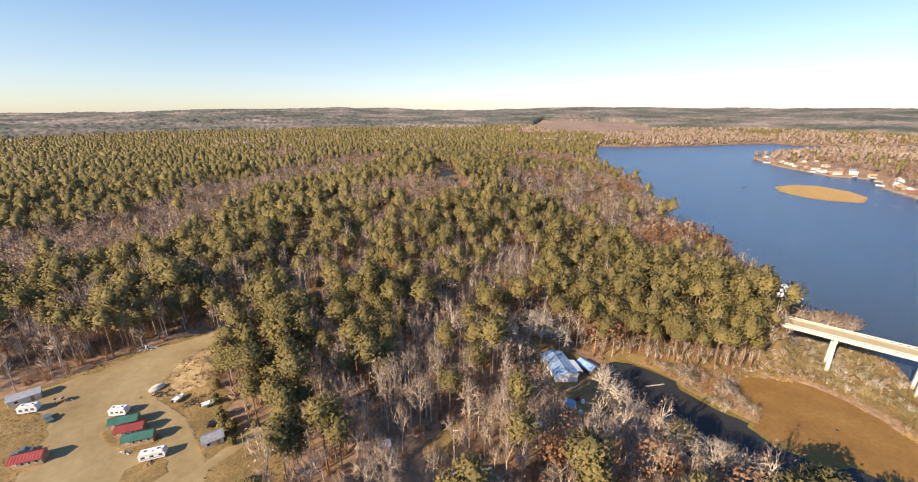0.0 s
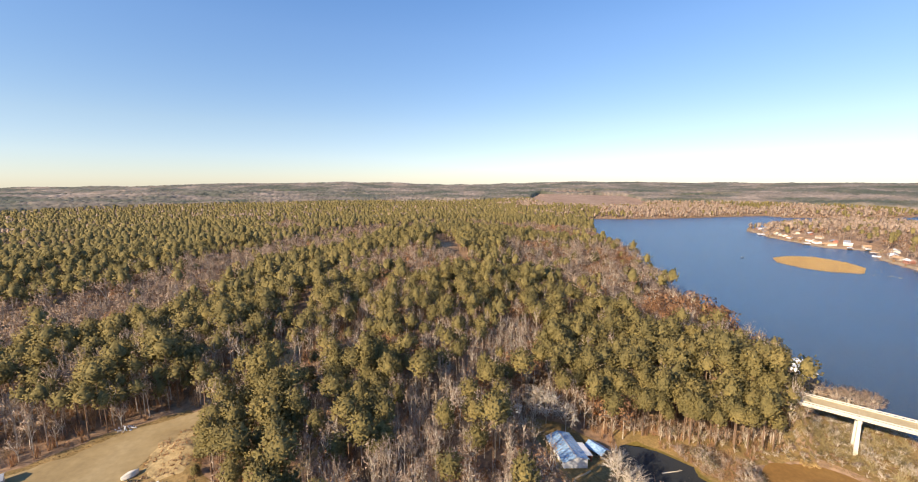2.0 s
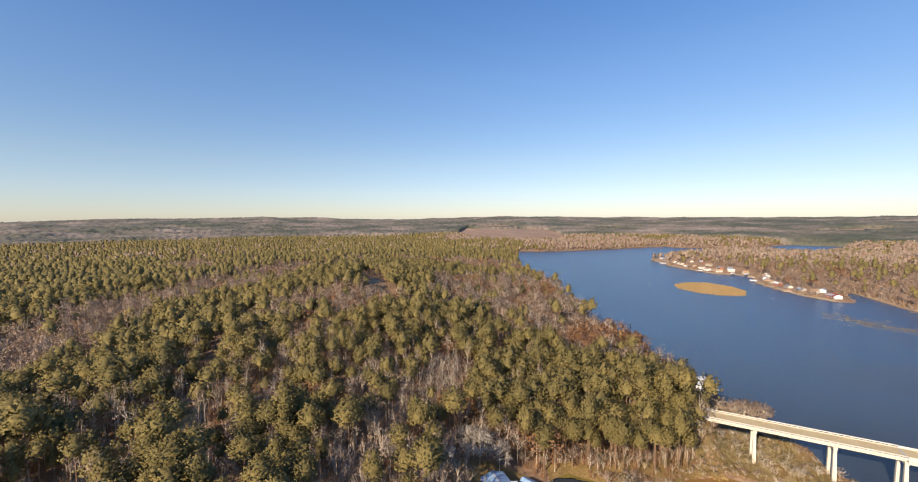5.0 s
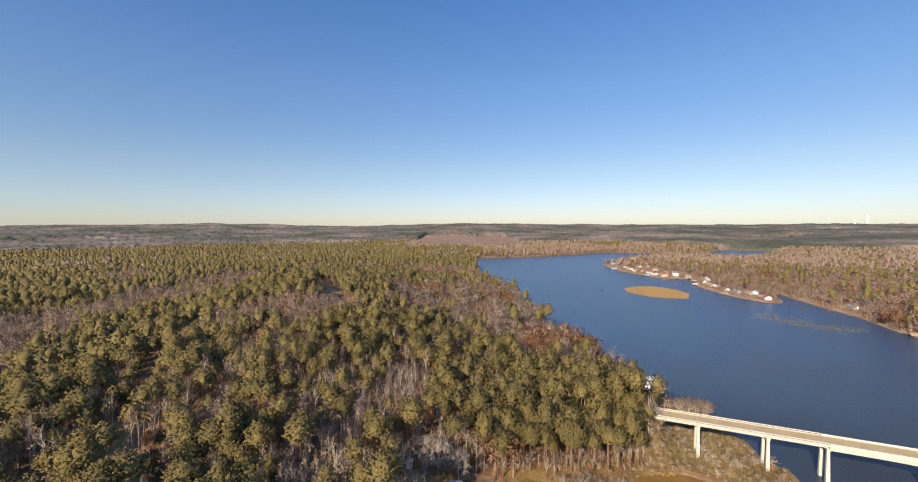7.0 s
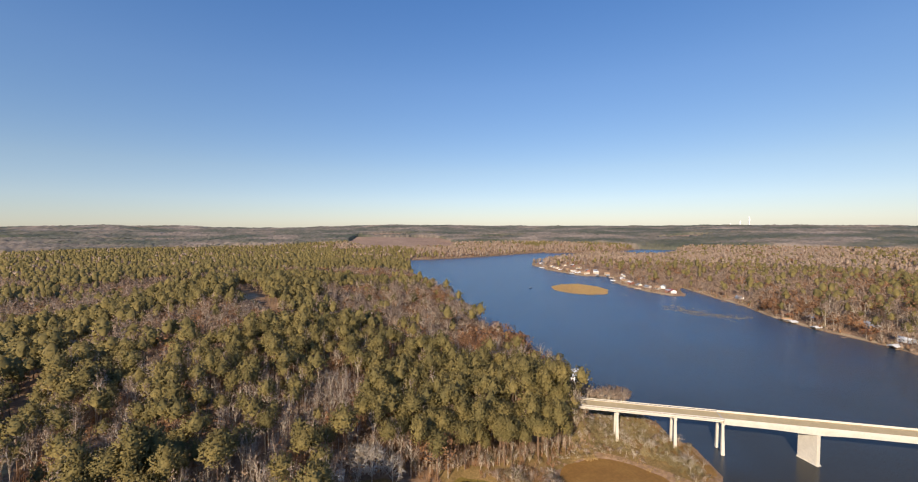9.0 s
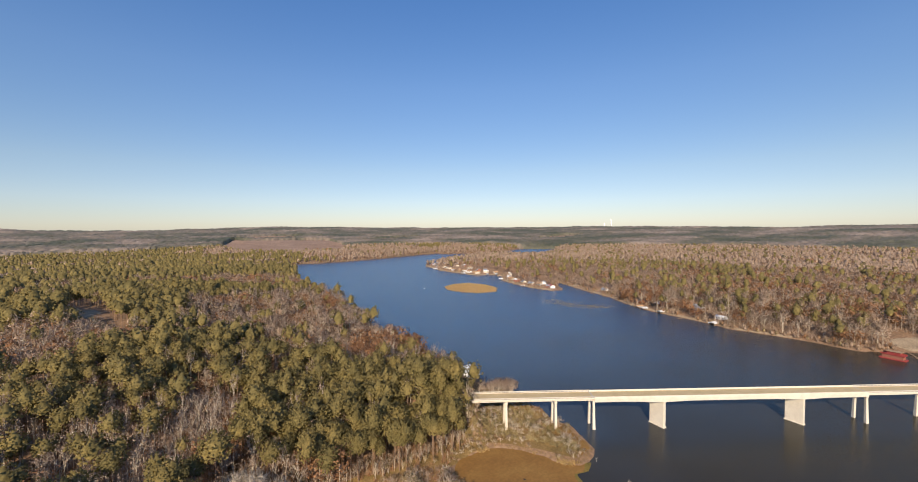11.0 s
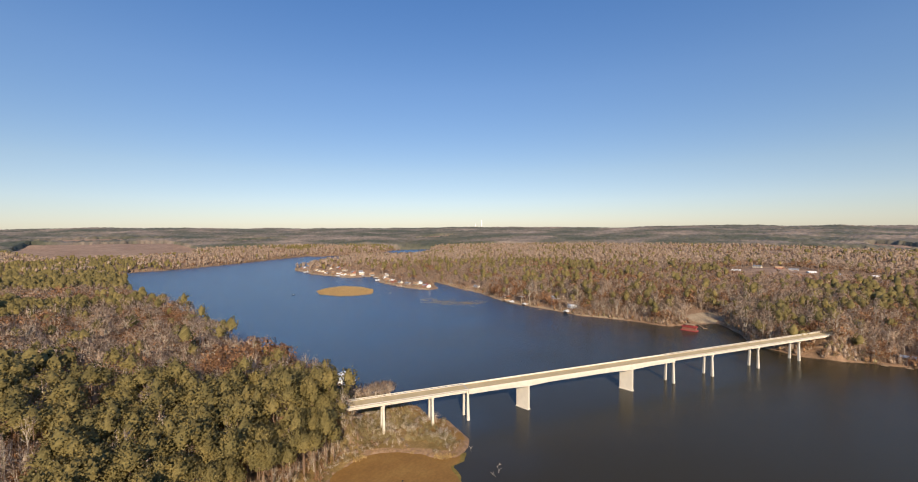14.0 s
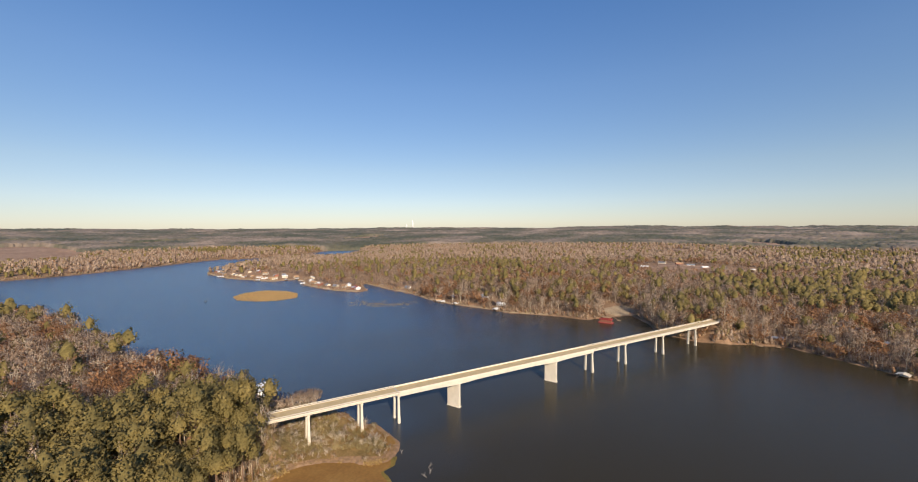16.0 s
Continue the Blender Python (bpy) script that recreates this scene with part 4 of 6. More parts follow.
def plant_woods():
    near = woods("near_woods", 55, 340, 5.6,
                 [joined(pine(h, wd, 10, 165, 0.42, 0.85, base=bs, segs=6), 0, 1) for h, wd, bs in ((22, 9.6, .58), (24, 10.8, .60), (21, 9.2, .56), (25, 10.4, .62), (16, 8.0, .42), (23, 11.4, .58), (19, 8.6, .52))],
                 [joined(bare(h, wd, 8, 30, 165, 0.16, 1.8, limb_w=0.28, base=bs, haze=34, haze_size=0.34), 2, 3)
                  for h, wd, bs in ((18, 9, .2), (21, 8, .3), (15, 8.5, .16), (20, 6, .32), (22, 7, .36), (14, 9, .14), (21, 5.5, .3))],
                 [joined(leafy(h, wd, 330, 0.48), 4, 3) for h, wd in ((11, 6.5), (9, 6), (19, 11), (15, 9))], 1.0,
                 "mixed pine and leafless hardwood forest", nearest=240, rust_share=0.15)
    woods("middle_woods", 340, 680, 7.7,
          [joined(pine(h, wd, 8, 40, 0.70, 1.1, base=bs, segs=5, rows=3, sides=3, cuts=1, inner=0.72, boughs=False), 0, 1)
           for h, wd, bs in ((21, 11, .54), (23, 12.5, .56), (22, 10.5, .52), (20, 12.5, .52), (17, 10, .46), (25, 11.5, .58))],
          [joined(bare(h, wd, 6, 20, 120, 0.34, 2.6, sides=3, base=0.2, limb_w=0.34, rise=0.6, haze=60, haze_size=0.55), 2, 3)
           for h, wd in ((17, 10), (21, 12), (22, 13.5), (13, 9), (19, 10), (16, 12), (23, 11))],
          [joined(leafy(h, wd, 150, 0.85), 4, 3) for h, wd in ((12, 9), (19, 13), (15, 11))], 1.0,
          "pine forest with pale leafless trees", rust_share=0.14, uneven=0.17, thinned=0.18)
    woods("farther_woods", 680, 1100, 10.4,
          [joined(pine(h, wd, 6, 7, 1.1, 1.5, base=0.46, segs=4, rows=3, sides=3, cuts=1, inner=0.88, boughs=False), 0, 1)
           for h, wd in ((20, 12), (22, 13), (21, 11.5), (19, 13), (18, 11.5))],
          [joined(bare(h, wd, 4, 9, 44, 0.50, 3.2, sides=3, base=0.16, limb_w=0.45, rise=0.6, haze=18, haze_size=0.9), 2, 2)
           for h, wd in ((18, 14), (20, 15), (16, 13), (19, 16), (17, 13))],
          [joined(leafy(h, wd, 40, 1.3), 4, 3) for h, wd in ((13, 11), (17, 14))], 1.0,
          "pine forest with pale leafless trees further off", rust_share=0.14, uneven=0.12, thinned=0.25)
    woods("far_woods", 1100, 2100, 17.5,
          [joined(pine(h, wd, 5, 2, 1.8, 1.6, base=0.12, segs=4, rows=2, sides=3, cuts=1, inner=1.0, boughs=False), 0, 1) for h, wd in ((13, 17), (15, 18), (14, 16), (12, 18))],
          [joined(filled(dome(h, 13, 14, 1.7), h, 12, 0.06, 4, 0.55), 2, 2) for h in (13, 15, 12, 16)],
          [joined(dome(13, 11, 18, 2.0), 4, 3) for _ in range(2)], 1.0,
          "distant mixed forest beyond the lake", rust_share=0.03, uneven=0.08)

    # the woods on the horizon: a lumpy canopy
    ang = np.radians(np.arange(-60, 130.01, 0.2))
    rad = 2080 * 1.0095 ** np.arange(96)
    a, r = np.meshgrid(ang, rad)
    a = a + rng.uniform(-0.4, 0.4, a.shape) * math.radians(0.2)
    r = r * (1 + rng.uniform(-0.4, 0.4, r.shape) * 0.0095)
    x, y = (r * np.sin(a)).ravel(), (r * np.cos(a)).ravel()
    z = ground_z(x, y) + 9 + rng.uniform(0, 9, x.size) + 14 * (fractal(x, y, 160, 97, 2) - 0.5)
    for outline in FIELDS:
        z = np.where(inside(x, y, outline), z - 24, z)
    n, k = len(ang), len(rad)
    z[:n] -= 16
    i, j = np.meshgrid(np.arange(k - 1), np.arange(n - 1), indexing="ij")
    q = np.stack([i * n + j, (i + 1) * n + j, (i + 1) * n + j + 1, i * n + j + 1], -1).reshape(-1, 4)
    ob = new("distant_woods", grid_mesh("distant_woods", np.stack([x, y, z], 1), q, [FAR_CANOPY]))
    tagged(ob, "forested hills on the horizon", "woodland", kind="stuff")
    # brown undergrowth below the trees
    x, y = spots(55, 330, 4.2)
    keep = (fractal(x, y, 14, 81, 2) > 0.25) & (gap(x, y, CUTLINE, False) > 4)
    x, y = x[keep], y[keep]
    tufts("undergrowth", x, y, ground_z(x, y) - 0.1, rng.uniform(2.0, 7.5, len(x)), 1.7, 26, 0.17, UNDERGROWTH, "brown undergrowth and saplings on the forest floor")
    x, y = spots(330, 760, 5.0)
    keep = (x > 380) & (side(x, y, LAKE) < 80) & (gap(x, y, [(440, -61), (486, -107), (530, -145)], False) > 6)
    x, y = x[keep], y[keep]
    tufts("bank_undergrowth", x, y, ground_z(x, y) - 0.1, rng.uniform(3.0, 8.0, len(x)), 2.4, 18, 0.34, TWIGS, "brown leafless brush under the trees of the far bank")
    # bushes leaning over the banks
    line = np.array(EAST_SHORE[1:27] + EAST_SHORE[27:] + NORTH_SHORE[-9:] + WEST_SHORE[:13], float)
    seg = np.hypot(*np.diff(line, axis=0).T)
    seg[seg > 700] = 0
    k = rng.choice(len(seg), 5600, p=seg / seg.sum())
    p = line[k] + (line[k + 1] - line[k]) * rng.uniform(0, 1, (5600, 1)) + rng.normal(0, 6.0, (5600, 2))
    p = np.concatenate([p, np.array([490, -103]) + rng.normal(0, 1, (1100, 2)) * np.array([15, 18])])
    p = p[gap(p[:, 0], p[:, 1], [(440, -61), (486, -107), (530, -145)], False) > 5.2]
    d = side(p[:, 0], p[:, 1], LAKE)
    keep = (d > 0.2) & ((d < 17) | (np.hypot(p[:, 0] - 492, p[:, 1] + 100) < 34))
    for a, b, m in HOUSE_SPOTS:
        keep &= (p[:, 0] - a) ** 2 + (p[:, 1] - b) ** 2 > (m + 3) ** 2
    p = p[keep]
    s = side(p[:, 0], p[:, 1], LAKE) > 0.8
    bush = [joined(filled(bare(hh, 5.5, 4, 8, 36, 0.2, 1.6, sides=3, base=0.05, limb_w=0.2, rise=0.6), hh * 0.8, 4.6, 0.03, 4, 0.55), m, 3) for hh, m in ((4.0, 2), (5.2, 2), (7.0, 2), (6.0, 7), (4.6, 6))]
    n = int(s.sum())
    t, m, f = scatter(bush, p[s, 0], p[s, 1], ground_z(p[s, 0], p[s, 1]) - 0.2, rng.uniform(0.6, 1.3, n), rng.integers(0, 5, n))
    ob = new("shore_thicket", tri_mesh("shore_thicket", t, MATS, m, f))
    tagged(ob, "brown leafless thicket along the lake bank", "shrubs", kind="stuff")
    # small leafless trees along the foot of the pine stand
    line = np.array([(68, 176), (90, 173), (110, 166), (130, 160), (148, 164), (160, 170)], float)
    k = rng.integers(0, 5, 110)
    e = line[k] + (line[k + 1] - line[k]) * rng.uniform(0, 1, (110, 1)) + rng.normal(0, 3.2, (110, 2))
    e = e[side(e[:, 0], e[:, 1], LAKE) > 1.0]
    small = [joined(bare(hh, wd, 8, 24, 130, 0.12, 1.2, sides=4, base=0.08, limb_w=0.18, rise=0.5), m, 3) for hh, wd, m in ((7, 5, 2), (9, 5.5, 2), (11, 5, 2), (6, 5, 7), (5, 4.5, 6))]
    t, m, f = scatter(small, e[:, 0], e[:, 1], ground_z(e[:, 0], e[:, 1]) - 0.15, rng.uniform(0.7, 1.3, len(e)), rng.integers(0, 5, len(e)))
    ob = new("edge_thicket", tri_mesh("edge_thicket", t, MATS, m, f))
    tagged(ob, "brown leafless saplings at the foot of the pines", "shrubs", kind="stuff")
    bx, by = [], []
    for poly, cell in ((SCRUB_CREEK, 3.0), (SCRUB, 3.6), (SCRUB_BANK, 2.6)):
        u, v = fill(poly, cell)
        ok = (side(u, v, LAKE) > 0.6) & (fractal(u, v, 10, 57, 2) > 0.36)
        bx, by = np.concatenate([bx, u[ok]]), np.concatenate([by, v[ok]])
    bush = [joined(bare(hh, 4.2, 7, 20, 110, 0.10, 0.9, sides=3, base=0.04, limb_w=0.10, slim=0.5), m, 3)
            for hh, m in ((2.2, 6), (3.0, 2), (3.6, 3), (2.4, 7), (2.6, 6), (4.6, 2))]
    t, m, f = scatter(bush, bx, by, ground_z(bx, by) - 0.15, rng.uniform(0.6, 1.4, len(bx)) * np.where(inside(bx, by, SCRUB_CREEK), 1.5, 1.0), rng.integers(0, len(bush), len(bx)))
    ob = new("marsh_thicket", tri_mesh("marsh_thicket", t, MATS, m, f))
    tagged(ob, "olive and brown bushes round the weed bed", "shrubs", kind="stuff")
    tufts("bank_bushes", p[:, 0], p[:, 1], ground_z(p[:, 0], p[:, 1]) - 0.2, rng.uniform(1.5, 6.0, len(p)), 2.0, 20, 0.24, TWIGS, "leafless bushes leaning over the lake bank")
    return near


def single_trees(places):
    """The trees nearest to the camera, each with its trunk and crown."""
    kits = {"pine": [], "bare": []}
    for k in range(7):
        h = 21 + 1.5 * (k % 4)
        c, w, f = pine(h, 8.6 + 1.0 * (k % 3), 14, 400, 0.34, 0.75, base=0.52 + 0.05 * (k % 3), segs=9, rows=6, sides=7, cuts=3)
        kits["pine"].append((tri_mesh("pine_crown", c, [NEEDLES], None, f), tri_mesh("pine_trunk", w, [BARK])))
        c, w, f = bare(15 + 2 * (k % 4), 7.5 + k % 3, 10, 50, 400, 0.12, 1.6, 6, 0.16 + 0.05 * (k % 3), limb_w=0.26)
        kits["bare"].append((tri_mesh("bare_crown", c, [TWIGS], None, f), tri_mesh("bare_trunk", w, [PALE_BARK])))
    names = {"pine": ("pine_tree", "tall green pine tree with a bare lower trunk", "pines of the hillside"),
             "bare": ("bare_tree", "leafless hardwood tree with pale grey branches", "leafless trees of the hillside")}
    for kind, spots_ in zip(("pine", "bare"), places):
        name, label, group = names[kind]
        for x, y, z in spots_:
            crown, wood = random.choice(kits[kind])
            s = min(1.35, max(0.7, random.gauss(1, 0.14)))
            ob = new(name)
            ob.matrix_world = pose(x, y, z, 0, 0, random.uniform(0, 360)) @ Matrix.Diagonal((s, s, s * random.uniform(0.92, 1.08), 1))
            tagged(ob, label, "tree", group)
            for n, me in (("trunk", wood), ("crown", crown)):
                o = new(n, me)
                o.parent = ob


def placed(name, kit, x, y, s, label, group):
    """One tree or bush of a kit of (crown, wood) meshes."""
    ob = new(name)
    ob.matrix_world = pose(x, y, z_at(x, y) - 0.1, 0, 0, random.uniform(0, 360)) @ Matrix.Diagonal((s, s, s, 1))
    tagged(ob, label, "tree" if "tree" in name else "shrub", group)
    for n, me in (("trunk" if "tree" in name else "stem", kit[1]), ("crown", kit[0])):
        o = new(n, me)
        o.parent = ob


def pale_trees():
    """Broad pale trees round the creek house, and the shrubs of the marsh."""
    kits = []
    for k in range(4):
        c, w, f = bare(15, 13.5, 16, 110, 1500, 0.11, 1.5, 7, 0.10 + 0.03 * k, limb_w=0.34)
        kits.append((tri_mesh("pale_crown", c, [PALE_BARK], None, f), tri_mesh("pale_trunk", w, [PALE_BARK])))
    for k, (x, y, s) in enumerate(((64, 137, 1.1), (69, 133, .9), (45, 173, 1.25), (53, 168, 1.0), (41, 178, 1.1), (35, 116, .95), (66, 112, 1.0), (76, 103, 1.2), (86, 98, 1.1), (92, 96, 1.0), (70, 119, .9),
                                   (63, 97, 1.1), (76, 112, .9), (12, 150, 1.0), (22, 162, .9))):
        placed("pale_tree", kits[k % 4], x, y, s, "broad leafless tree with pale grey twigs", "pale trees by the water")
    kits = []
    for k in range(3):
        c, w, f = bare(9, 8.5, 12, 70, 620, 0.10, 1.3, 5, 0.08, limb_w=0.2, rise=0.6)
        kits.append((tri_mesh("thicket_crown", c, [TWIGS], None, f), tri_mesh("thicket_trunk", w, [PALE_BARK])))
    for k in range(13):
        u = k / 12
        placed("thicket_tree", kits[k % 3], 190 + 26 * u + random.uniform(-3, 3), 205 - 22 * u + random.uniform(-4, 4), random.uniform(1.2, 1.5),
               "low brown leafless tree beside the bridge", "thicket by the bridge")
    bush = []
    for k in range(3):
        c, w, f = bare(3.8, 4.6, 10, 40, 260, 0.06, 0.8, 5, 0.03, limb_w=0.1, slim=0.6)
        bush.append((tri_mesh("bush_crown", c, [SHRUB if k else PALE_BARK], None, f), tri_mesh("bush_stems", w, [PALE_BARK])))
    green = []
    for k in range(3):
        c, w, f = pine(4.2, 3.8, 8, 150, 0.26, 0.5, base=0.03, sides=5, boughs=False)
        green.append((tri_mesh("bush_crown", c, [NEEDLES], None, f), tri_mesh("bush_stems", w, [BARK])))
    for k, (x, y) in enumerate([(-100, 155), (-97, 149), (-103, 157), (-96, 140), (-108, 160), (-79, 112), (-75, 110), (-82, 116), (-72, 104), (-68, 112), (-88, 124), (-92, 132)]):
        placed("yard_shrub", green[k % 3], x, y, random.uniform(0.6, 1.2), "yellow green bush on the dirt bank", "bushes by the yard")
    spots_ = [(112, 130), (121, 127), (106, 145), (172, 169), (174, 164), (185, 146), (185, 140), (186, 131), (184, 126), (182, 157), (104, 168), (109, 134),
              (178, 165), (169, 172), (183, 142), (187, 123), (183, 117), (181, 131), (178, 175), (177, 150), (191, 150), (196, 140), (198, 128), (172, 158)]
    for k, (x, y) in enumerate(spots_):
        placed("marsh_shrub", bush[k % 3], x, y, random.uniform(1.1, 1.8), "rounded leafless shrub on the marsh bank", "marsh shrubs")


# ---- bridge ----
BRIDGE = pose(321.0, 35.7, 0, 0, 0, -40.47)      # local x along the road, eastwards; y across
DECK_Z, RAIL_Z = 18.75, 19.85
HALF = 5.0


def loft(sections):
    """A closed skin through sections of equal length."""
    bm = bmesh.new()
    rows = [[bm.verts.new(p) for p in s] for s in sections]
    n = len(rows[0])
    bm.faces.new(rows[0])
    bm.faces.new(list(reversed(rows[-1])))
    for a, b in zip(rows[:-1], rows[1:]):
        for k in range(n):
            bm.faces.new((a[k], b[k], b[(k + 1) % n], a[(k + 1) % n]))
    bmesh.ops.recalc_face_normals(bm, faces=bm.faces)
    return bm


def build_bridge():
    br = thing("road_bridge", BRIDGE, "long pale concrete road bridge crossing the lake on tall piers", "bridge")
    spans = [(-218, -187), (-187, -158), (-158, -135.5), (30, 70), (70, 122), (122, 173.5), (173.5, 222)]
    for a, b in spans:
        sl = part("deck_slab", boxes((a + 0.02, b - 0.02, -HALF, HALF, DECK_Z - 0.45, DECK_Z)), CONCRETE, br)
        part("road_surface", boxes((a + 0.04, b - 0.04, -HALF + 0.55, HALF - 0.55, DECK_Z + 0.004, DECK_Z + 0.06)), ASPHALT, br)
        for y in (-3.4, -1.15, 1.15, 3.4):
            part("girder", prism([(y - 0.5, DECK_Z - 0.45), (y + 0.5, DECK_Z - 0.45), (y + 0.12, DECK_Z - 0.75), (y + 0.12, DECK_Z - 1.45),
                                  (y + 0.32, DECK_Z - 1.7), (y - 0.32, DECK_Z - 1.7), (y - 0.12, DECK_Z - 1.45), (y - 0.12, DECK_Z - 0.75)], a + 0.1, b - 0.1),
                 CONCRETE, br)
    # haunched main spans
    xs = np.linspace(-135.5, 30, 45)
    depth = 2.35 + 0.75 * np.exp(-((xs + 95.5) / 11) ** 2) + 0.75 * np.exp(-((xs + 11) / 11) ** 2)
    rows = []
    for x, d in zip(xs, depth):
        rows.append([(x, -HALF, DECK_Z), (x, -HALF, DECK_Z - 0.5), (x, -HALF + 0.25, DECK_Z - d), (x, HALF - 0.25, DECK_Z - d), (x, HALF, DECK_Z - 0.5), (x, HALF, DECK_Z)])
    part("main_girder", loft(rows), CONCRETE, br, "deep pale box girder of the main spans")
    part("road_surface", boxes((-135.4, 29.9, -HALF + 0.45, HALF - 0.45, DECK_Z + 0.004, DECK_Z + 0.06)), ASPHALT, br)
    for s in (-1, 1):
        y0, y1 = sorted((s * (HALF - 0.06), s * (HALF - 0.38)))
        part("parapet", boxes((-135.4, 29.9, y0, y1, DECK_Z + 0.004, RAIL_Z - 0.15), bevel=0.05), CONCRETE, br, "solid pale parapet of the main spans")
        for a, b in ((-218, -135.6), (30.1, 222)):
            part("rail", boxes((a, b, y0, y1, RAIL_Z - 0.36, RAIL_Z)), CONCRETE, br)
            part("kerb", boxes((a, b, min(y0, s * (HALF - 0.5)), max(y1, s * (HALF - 0.5)), DECK_Z + 0.004, DECK_Z + 0.28)), CONCRETE, br)
    for x in (-135.5, 30):
        part("expansion_joint", boxes((x - 0.28, x + 0.28, -HALF + 0.5, HALF - 0.5, DECK_Z + 0.03, DECK_Z + 0.09)), STEEL, br, "dark steel expansion joint")
    # piers on two tapered columns
    for x, top in ((-187, -1.75), (-158, -1.75), (-135.5, -1.75), (30, -1.75), (70, -1.75), (122, -1.75), (173.5, -1.75)):
        z1 = DECK_Z + top
        p = part("pier_cap", boxes((x - 0.75, x + 0.75, -4.3, 4.3, z1 - 1.3, z1), bevel=0.1), CONCRETE, br)
        foot = min(-2.0, z_at(*(BRIDGE @ Vector((x, 0, 0))).xy) - 1)
        for s in (-1, 1):
            bm = loft([[(x - 0.85, s * 3.85 - 0.95, foot), (x + 0.85, s * 3.85 - 0.95, foot), (x + 0.85, s * 3.85 + 0.95, foot), (x - 0.85, s * 3.85 + 0.95, foot)],
                       [(x - 0.6, s * 3.3 - 0.55, z1 - 1.3), (x + 0.6, s * 3.3 - 0.55, z1 - 1.3), (x + 0.6, s * 3.3 + 0.55, z1 - 1.3), (x - 0.6, s * 3.3 + 0.55, z1 - 1.3)]])
            bmesh.ops.bevel(bm, geom=list(bm.edges), offset=0.08, segments=1, affect='EDGES')
            part("column", bm, CONCRETE, br)
    for x in (-95.5, -11):
        skew = Matrix.Translation((x, 0, 0)) @ Matrix.Rotation(radians(26.6), 4, 'Z')
        for nm, a, b, z1 in (("wall_pier", 1.0, 4.7, DECK_Z - 2.95), ("pier_footing", 1.35, 5.1, 0.5)):
            bm = boxes((-a, a, -b, b, -2.5, z1), bevel=0.2)
            bm.transform(skew)
            part(nm, bm, CONCRETE, br, "broad pale wall pier standing in the lake" if nm == "wall_pier" else "")
    for x in (-219.2, 223.2):
        part("abutment", boxes((x - 1.3, x + 1.3, -5.4, 5.4, 6.0, DECK_Z - 0.5)), CONCRETE, br)
    # open railings: posts every two metres
    me = bpy.data.meshes.new("rail_post")
    bm = boxes((-0.14, 0.14, -0.13, 0.13, 0, RAIL_Z - 0.36 - DECK_Z - 0.28), bevel=0.02)
    bm.to_mesh(me)
    bm.free()
    me.materials.append(CONCRETE)
    for a, b in ((-218, -136), (31, 222)):
        for x in np.arange(a + 0.5, b, 2.4):
            for s in (-1, 1):
                ob = new("rail_post", me)
                ob.parent = br
                ob.location = (x, s * (HALF - 0.22), DECK_Z + 0.28)


build_bridge()
for nm, line in (("west_approach", [(159, 171.7), (141, 187)]), ("east_approach", [(484.6, -106), (510, -127.6)])):
    strip(nm, line, 8.5, ASPHALT, 0.3, "worn grey approach road on its bank", "road")


# ---- houses ----
def house(x, y, turn, length, width, wall_h, rise, roof_mat, wall_mat, label, group="", clear=9.0, porch=False, chimney=False, z=None, windows=3, name="house"):
    """A gabled house on its ground; the ridge runs along local x."""
    HOUSE_SPOTS.append((x, y, clear))
    base = z_at(x, y) if z is None else z
    h = thing(name, pose(x, y, base, 0, 0, turn), label, "house", group)
    a, b = length / 2, width / 2
    part("wall", prism([(-b, -1.2), (b, -1.2), (b, wall_h), (0, wall_h + rise - 0.06), (-b, wall_h)], -a, a), wall_mat, h)
    o, t = 0.45, 0.16
    k = rise / b
    for s in (-1, 1):
        e = b + o
        part("roof", prism([(0, wall_h + rise), (s * e, wall_h - o * k), (s * e, wall_h - o * k + t), (0, wall_h + rise + t)], -a - o, a + o), roof_mat, h)
    for s in (-1, 1):
        for i in range(windows):
            wx = -a + (i + 0.5) * length / windows
            y0 = s * b
            if i == windows // 2 and s < 0:
                d = part("door", boxes((wx - 0.45, wx + 0.45, y0 - 0.05, y0 + 0.02, 0.05, 2.1)), TIMBER, h)
                continue
            w = part("window", boxes((wx - 0.6, wx + 0.6, min(y0, y0 + s * 0.05), max(y0, y0 + s * 0.05), 0.95, 2.05)), WHITE, h)
            part("pane", boxes((wx - 0.5, wx + 0.5, min(y0 + s * 0.055, y0 + s * 0.07), max(y0 + s * 0.055, y0 + s * 0.07), 1.03, 1.97)), PANE, w)
    if porch:
        part("porch_roof", prism([(b + 0.1, wall_h - 0.35), (b + 3.0, wall_h - 0.85), (b + 3.0, wall_h - 0.7), (b + 0.1, wall_h - 0.18)], -a * 0.9, a * 0.9), roof_mat, h)
        part("porch_floor", boxes((-a * 0.9, a * 0.9, b, b + 3.0, -0.6, 0.12)), TIMBER, h)
        for px in (-a * 0.88, 0, a * 0.88):
            part("porch_post", boxes((px - 0.08, px + 0.08, b + 2.75, b + 2.91, 0.12, wall_h - 0.8)), WHITE, h)
    if chimney:
        part("chimney", boxes((a * 0.35, a * 0.35 + 0.9, -b - 0.35, -b + 0.55, -0.5, wall_h + rise + 0.9)), CREAM, h)
    return h


